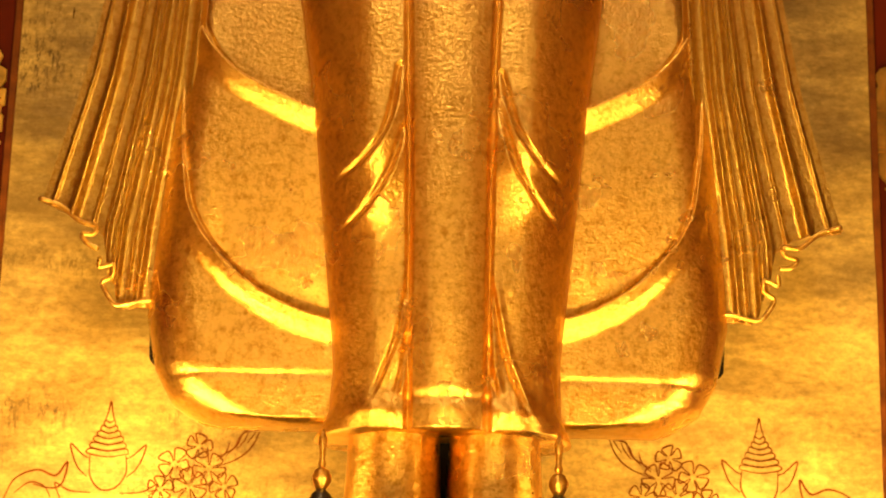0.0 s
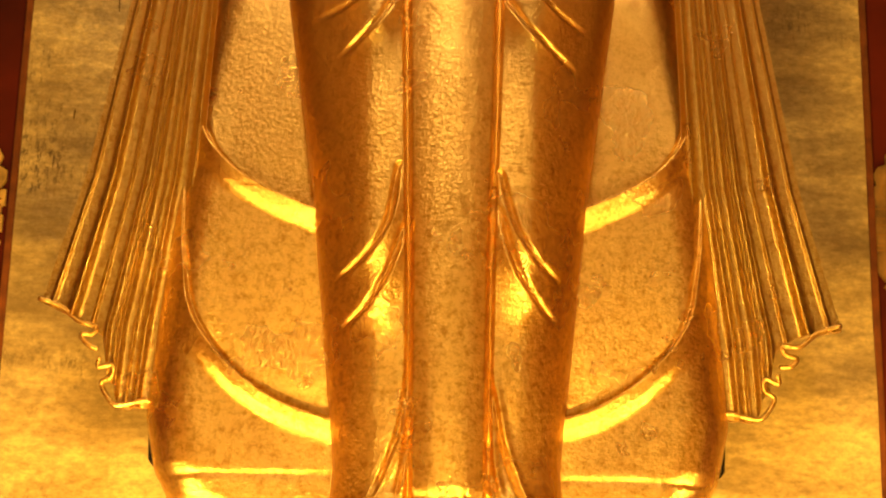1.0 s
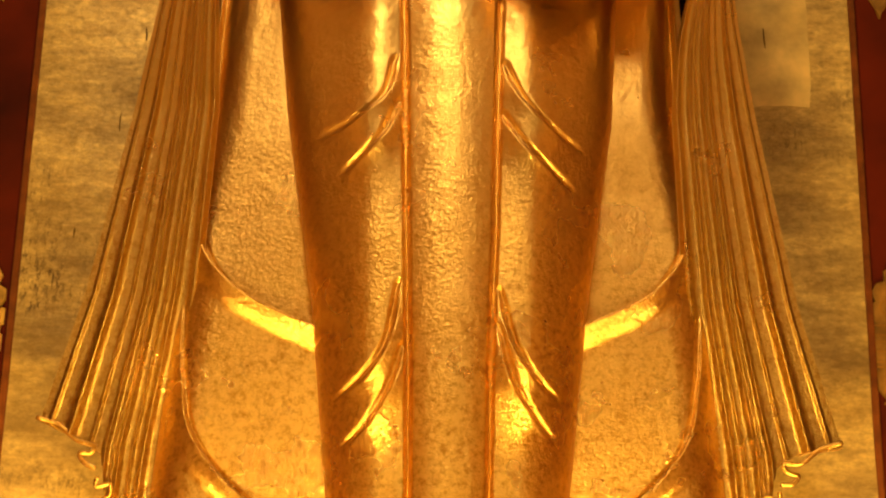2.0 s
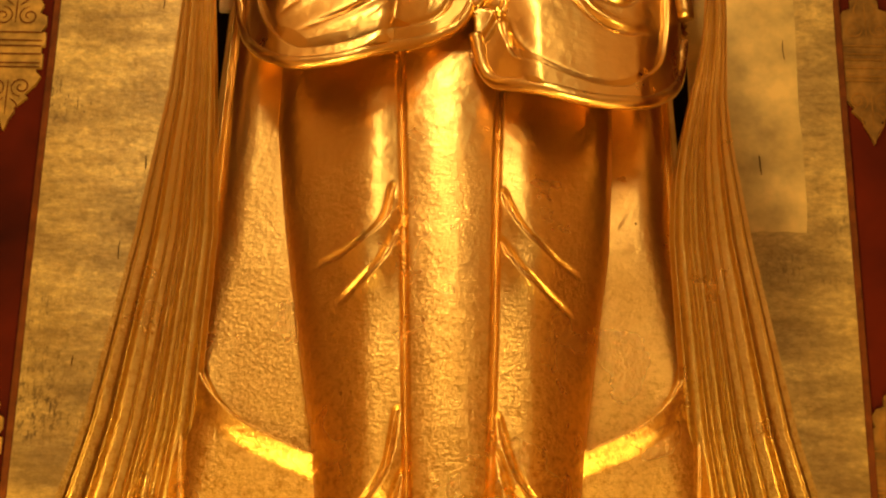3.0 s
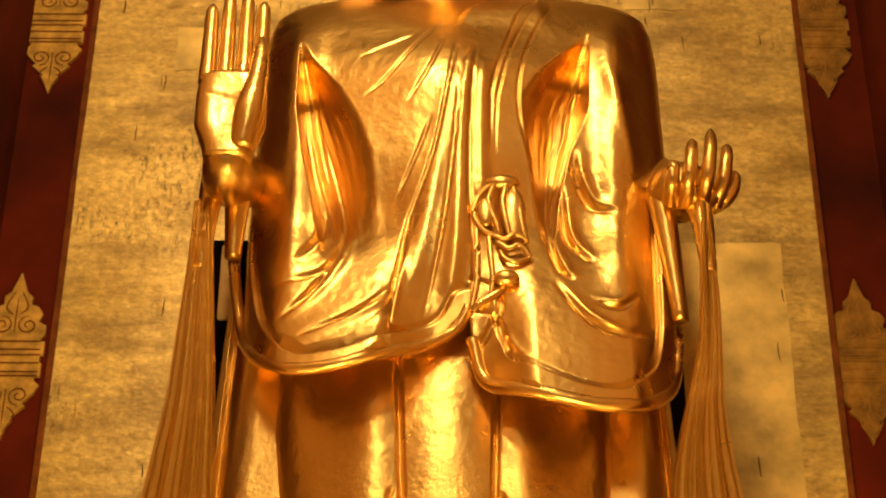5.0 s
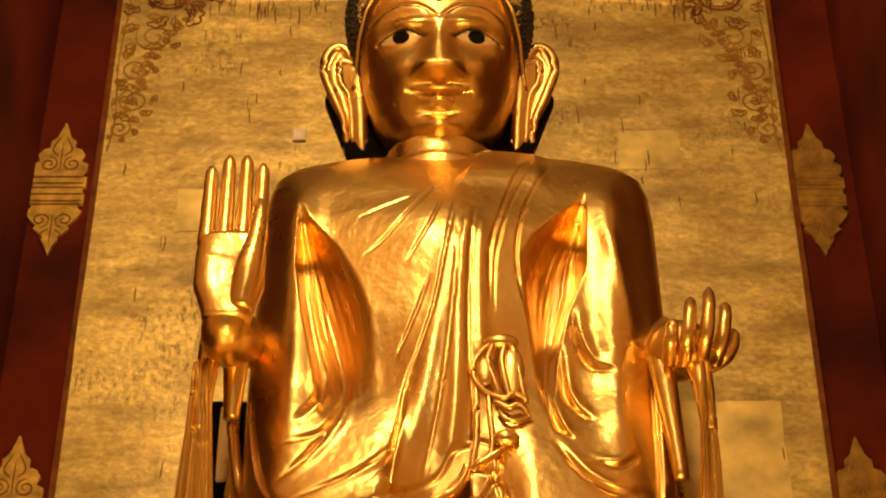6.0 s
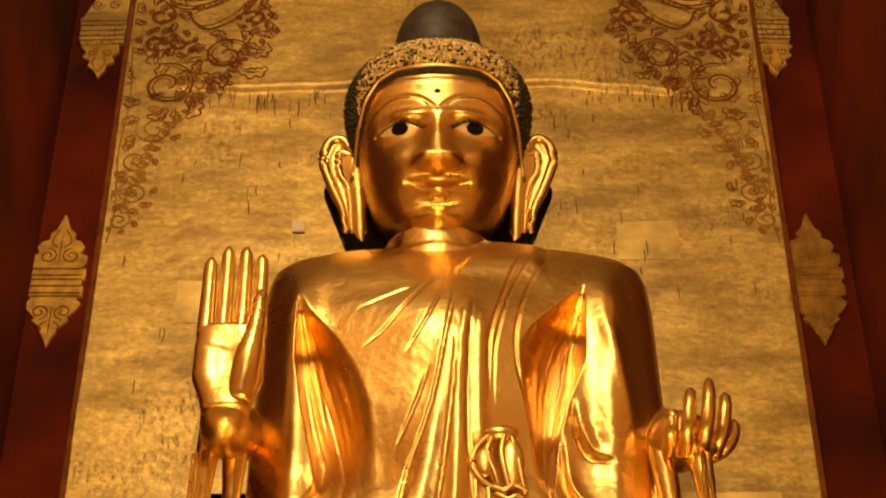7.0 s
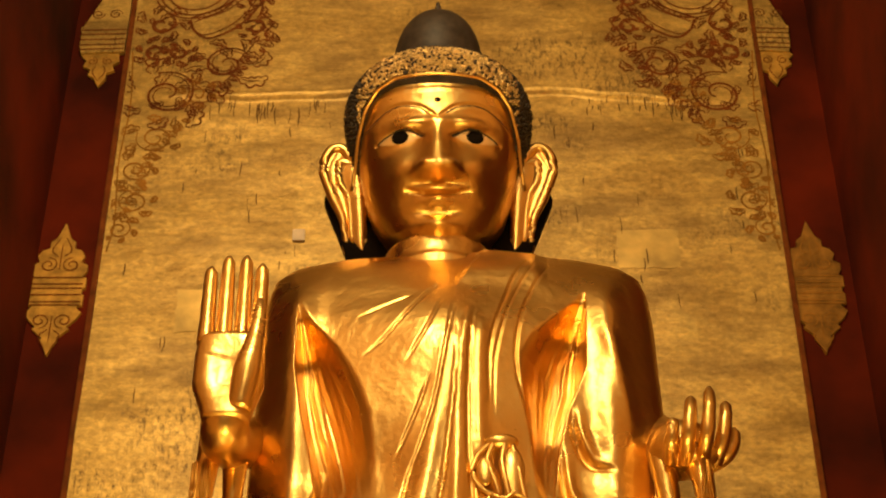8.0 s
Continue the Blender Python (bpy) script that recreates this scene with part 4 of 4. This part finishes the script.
    tagged(ob, "dark red painted scrolls and leaves on the gilded wall", "wall painting", "corner paintings")


for side in (-1, 1):
    scrollwork(side)


def lower_painting(side):
    """Line painting low on the panel: a spired crown over a plain oval, with flowers and a curling tail beside it."""
    c, y = Clay(), None

    def draw(points, width=0.014, n=24):
        strip(c, [(side * a, b) for a, b in points], width, y, n)
    cx = 1.8
    for k, (w, z) in enumerate(((0.115, 3.37), (0.1, 3.405), (0.082, 3.44), (0.064, 3.47), (0.046, 3.5), (0.03, 3.53))):
        draw([(cx - w, z), (cx, z - 0.02), (cx + w, z), (cx + w * 0.85, z + 0.025), (cx, z + 0.012), (cx - w * 0.85, z + 0.025), (cx - w, z)], 0.012, 30)
    draw([(cx - 0.03, 3.54), (cx - 0.012, 3.6), (cx, 3.66), (cx + 0.012, 3.6), (cx + 0.03, 3.54)], 0.012)
    draw([(cx - 0.1, 3.36), (cx - 0.105, 3.26), (cx - 0.05, 3.18), (cx + 0.03, 3.17), (cx + 0.09, 3.24), (cx + 0.1, 3.36)], 0.012, 30)
    for s in (-1, 1):
        draw([(cx + s * 0.11, 3.24), (cx + s * 0.17, 3.3), (cx + s * 0.21, 3.42), (cx + s * 0.14, 3.36), (cx + s * 0.1, 3.34)], 0.012)
        draw([(cx + s * 0.08, 3.15), (cx + s * 0.2, 3.16), (cx + s * 0.28, 3.2), (cx + s * 0.24, 3.1)], 0.012)
    for k, (fx, fz, r) in enumerate(((1.34, 3.2, 0.075), (1.24, 3.3, 0.07), (1.43, 3.32, 0.07), (1.3, 3.42, 0.06), (1.5, 3.18, 0.06), (1.15, 3.2, 0.06))):
        for q in range(5):
            a = 2 * math.pi * q / 5 + k
            draw([(fx + 0.25 * r * math.cos(a - 0.5), fz + 0.25 * r * math.sin(a - 0.5)), (fx + (1.2 + 0.2 * math.sin(3 * q + k)) * r * math.cos(a - 0.4), fz + 1.25 * r * math.sin(a - 0.4)), (fx + 1.25 * r * math.cos(a + 0.4), fz + (1.2 + 0.2 * math.sin(2 * q + k)) * r * math.sin(a + 0.4)), (fx + 0.25 * r * math.cos(a + 0.5), fz + 0.25 * r * math.sin(a + 0.5))], 0.012, 14)
    draw([(1.2, 3.36), (1.1, 3.42), (1.06, 3.5), (1.0, 3.52), (0.95, 3.57)], 0.014)
    draw([(1.22, 3.3), (1.08, 3.36), (1.0, 3.44), (0.95, 3.57)], 0.012)
    for k in range(4):
        draw([(1.2 - 0.055 * k, 3.34 + 0.035 * k), (1.15 - 0.05 * k, 3.39 + 0.035 * k), (1.13 - 0.05 * k, 3.45 + 0.03 * k)], 0.01, 10)
    draw([(2.36, 3.1), (2.3, 3.22), (2.18, 3.27), (2.08, 3.24), (2.02, 3.32), (2.04, 3.2), (2.1, 3.17), (2.2, 3.19)], 0.016, 40)
    draw([(2.3, 3.14), (2.22, 3.2), (2.14, 3.18), (2.1, 3.12)], 0.012)
    ob = new("wall_painting")
    mesh_object("line_drawing", c.verts, c.faces, [RED_PAINT], c.mats, True, ob)
    tagged(ob, "dark line painting of a spired crown and flowers on gold", "wall painting", "lower paintings")


for side in (-1, 1):
    lower_painting(side)


def ornament(gilt, lines, label):
    """A gilded stencil on the red border: a flame-like leaf above and below a banded middle."""
    half = np.array(((-0.6, 0.004), (-0.52, 0.03), (-0.47, 0.06), (-0.45, 0.05), (-0.4, 0.1), (-0.37, 0.13), (-0.35, 0.11), (-0.28, 0.17), (-0.22, 0.2), (-0.19, 0.17), (-0.16, 0.16), (-0.155, 0.2), (-0.06, 0.2), (-0.055, 0.185), (0.0, 0.185), (0.005, 0.205), (0.1, 0.205),
                     (0.105, 0.17), (0.16, 0.2), (0.22, 0.2), (0.25, 0.15), (0.31, 0.17), (0.36, 0.14), (0.38, 0.09), (0.44, 0.09), (0.48, 0.05), (0.54, 0.03), (0.62, 0.004)))
    z, w = half.T
    ring = np.stack([np.concatenate([-w, w[::-1]]), np.concatenate([z, z[::-1]])], 1)
    n = len(ring)
    verts = [(x, 0.0, q) for x, q in ring] + [(x, 0.03, q) for x, q in ring]
    faces = [(k, k + 1, n - 2 - k, n - 1 - k) for k in range(n // 2 - 1)] + [(k, (k + 1) % n, n + (k + 1) % n, n + k) for k in range(n)]
    ob = new("gilded_ornament")
    mesh_object("leaf_shape", verts, faces, [gilt], None, False, ob)
    c = Clay()
    for zc, s in ((0.22, 1), (-0.3, -1)):
        for q in (-1, 1):
            strip(c, spiral(q * 0.085, zc, 0.07, 1.5, 1.57 * s, q * s), 0.013, -0.005, 34)
            strip(c, [(q * 0.02, zc + 0.08 * s), (q * 0.07, zc + 0.14 * s), (q * 0.02, zc + 0.26 * s)], 0.012, -0.005, 12)
        strip(c, [(0, zc - 0.05 * s), (0, zc + 0.2 * s)], 0.012, -0.005, 6)
    for q in (-0.155, -0.125, -0.06, 0.0, 0.04, 0.1):
        strip(c, [(-0.185, q), (0, q), (0.185, q)], 0.012, -0.005, 5, False)
    mesh_object("line_pattern", c.verts, c.faces, [lines], c.mats, True, ob)["kind"] = "stuff"
    return tagged(ob, label, "ornament", "border ornaments")


# The right border gets a darker gilding with paler lines than the left.
for side, gilt, lines, label in ((-1, DULL_GILT, RED_PAINT, "dull gilded leaf ornament on the red border"), (1, DARKER_GILT, FADED_PAINT, "darker gilded leaf ornament with paler lines on the red border")):
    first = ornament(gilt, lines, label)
    for k in range(3):
        m = pose((-2.75 if side < 0 else 2.69) - 0.01 * k, 11.175, 5.4 + 2.73 * k)
        if k:
            copy_thing(first, m)
        else:
            first.matrix_basis = m


def outline_plate(name, ring, y, mat, parent):
    """A thin plate with the outline ring of (x, z) points, and its edges."""
    n = len(ring)
    verts = [(a, y, b) for a, b in ring] + [(a, 11.198, b) for a, b in ring]
    return mesh_object(name, verts, [tuple(range(n))] + [(k, (k + 1) % n, n + (k + 1) % n, n + k) for k in range(n)], [mat], None, False, parent)


def capital(side):
    """The banded gilded capital where the arch springs, with a leaf hanging below it and a gilded field above."""
    ob = new("gilded_capital")
    lo, hi = (2.53, 2.89) if side < 0 else (2.49, 2.77)
    mid = (lo + hi) / 2
    c = Clay()

    def mx(points):
        return [(side * a, b) for a, b in points]
    outline_plate("band", mx([(lo, 13.3), (hi - 0.02, 13.28), (hi, 13.36), (hi, 13.5), (hi + 0.01, 13.58), (lo, 13.6)]), 11.155, GILT_WALL, ob)
    outline_plate("field", mx([(lo, 13.6), (hi, 13.58), (hi - 0.1, 13.85), (hi - 0.22, 14.2), (lo, 14.5)]), 11.165, GILT_WALL, ob)
    rim = [(mid + a, 13.29 - b) for a, b in ((-0.14, 0.0), (-0.15, 0.09), (-0.1, 0.13), (-0.12, 0.19), (-0.06, 0.22), (-0.06, 0.28), (-0.01, 0.37), (0.03, 0.28), (0.08, 0.24), (0.07, 0.18), (0.13, 0.14), (0.11, 0.08), (0.15, 0.03), (0.13, 0.0))]
    outline_plate("hanging_leaf", mx(rim), 11.172, DULL_GILT, ob)
    for q in (13.33, 13.38, 13.44, 13.5, 13.55):
        strip(c, mx([(lo, q), (mid, q - 0.005), (hi, q - 0.01)]), 0.016, 11.151, 6, False)
    for q in (-1, 1):
        strip(c, mx(spiral(mid + 0.06 * q, 13.2, 0.045, 1.5, 1.5, q)), 0.012, 11.168, 24)
        strip(c, mx([(mid + 0.03 * q, 13.15), (mid + 0.05 * q, 13.08), (mid, 12.98)]), 0.012, 11.168, 10)
        strip(c, mx(spiral(mid + 0.07 * q, 13.74, 0.055, 1.6, 3.0, q)), 0.014, 11.161, 24)
    mesh_object("line_pattern", c.verts, c.faces, [RED_PAINT], c.mats, True, ob)["kind"] = "stuff"
    tagged(ob, "gilded banded capital with red lines and a hanging leaf", "capital", "arch capitals")


for side in (-1, 1):
    capital(side)


# ---- small things ----
def finial(x):
    """The spire of a small offering stupa that stands before the feet."""
    ob = new("offering_spire")
    ob.location = (x, 9.3, 2.62)
    for name, mat, prof in (("bell", DARK_BRONZE, ((0.1, 0.0), (0.105, 0.06), (0.075, 0.14), (0.07, 0.22), (0.045, 0.275), (0.02, 0.3))), ("ball", GOLD, ((0.012, 0.29), (0.03, 0.31), (0.046, 0.34), (0.046, 0.36), (0.03, 0.39), (0.012, 0.4))), ("spike", GOLD, ((0.012, 0.4), (0.02, 0.42), (0.011, 0.44), (0.018, 0.5), (0.02, 0.53), (0.004, 0.58)))):
        c = Clay()
        a = np.linspace(0, 2 * math.pi, 20, endpoint=False)
        c.grid(np.array([[(r * math.cos(b), r * math.sin(b), z) for b in a] for r, z in prof]))
        mesh_object(name, c.verts, c.faces, [mat], c.mats, True, ob)
    tagged(ob, "small dark bronze spire with a gold tip", "offering", "offering spires")


for x in (-0.515, 0.575):
    finial(x)
# A pale block, added for the bright patch between sleeve and wing.
tagged(block("pale_patch_block", (-1.36, 10.36, 7.92), (-1.24, 11.15, 8.44), PALE_TONE, 0.006), "pale block in place of a bright patch behind the statue's sleeve", "strut")
tagged(block("wall_tag", (-1.1, 11.145, 11.29), (-1.01, 11.175, 11.4), PALE_TONE, 0.004), "small pale square tag nailed to the gilded wall", "tag")


def leaf_patch(x0, x1, z0, z1, seed):
    """A sheet of newer gold leaf pressed on the wall, with a torn edge."""
    dice = random.Random(seed)
    u, v = np.meshgrid(np.linspace(0, 1, 14), np.linspace(0, 1, 14))
    x, z = x0 + (x1 - x0) * u, z0 + (z1 - z0) * v
    for line in (x[:, 0], x[:, -1], z[0], z[-1]):
        line += np.array([dice.uniform(-0.008, 0.008) for _ in line])
    face = np.stack([x, panel_depth(x, z) - 0.004, z], -1)
    c = Clay()
    c.grid(face, False, False)
    rim = np.concatenate([face[0], face[1:, -1], face[-1, -2::-1], face[-2:0:-1, 0]])
    c.grid(np.stack([rim, rim + np.array((0, 0.003, 0))]), True, False)
    verts, faces = c.verts, c.faces
    ob = mesh_object("gold_leaf_sheet", verts, faces, [FRESH_LEAF], None, False)
    tagged(ob, "newer brighter sheet of gold leaf with torn edges", "gold leaf", "gold leaf sheets")


for k, (x0, x1, z0, z1) in enumerate(((1.27, 1.72, 11.03, 11.4), (1.5, 2.22, 6.9, 9.02), (-1.9, -1.3, 10.45, 10.85))):
    leaf_patch(x0, x1, z0, z1, k + 3)


def stain_streaks():
    """Short dark runs of soot and damp down the gilding."""
    dice, c = random.Random(11), Clay()
    for k in range(150):
        if k < 50:
            x, z = dice.choice((-1, 1)) * dice.uniform(0.9, 1.9), 12.78 - dice.uniform(0, 0.12)
        else:
            x, z = dice.uniform(-2.35, 2.35), dice.uniform(10.2, 12.7) if k < 120 else dice.uniform(5.5, 10.2)
        if abs(x) < 0.7:
            continue
        long = dice.uniform(0.04, 0.16) * (1.3 if k < 50 else 1)
        strip(c, [(x, z), (x + dice.uniform(-0.006, 0.006), z - long / 2), (x + dice.uniform(-0.01, 0.01), z - long)], dice.uniform(0.006, 0.015), None, 6)
    ob = mesh_object("stain_streak", c.verts, c.faces, [STAIN], c.mats)
    tagged(ob, "short dark soot and damp streaks down the gilded wall", "stain", kind="stuff")


stain_streaks()
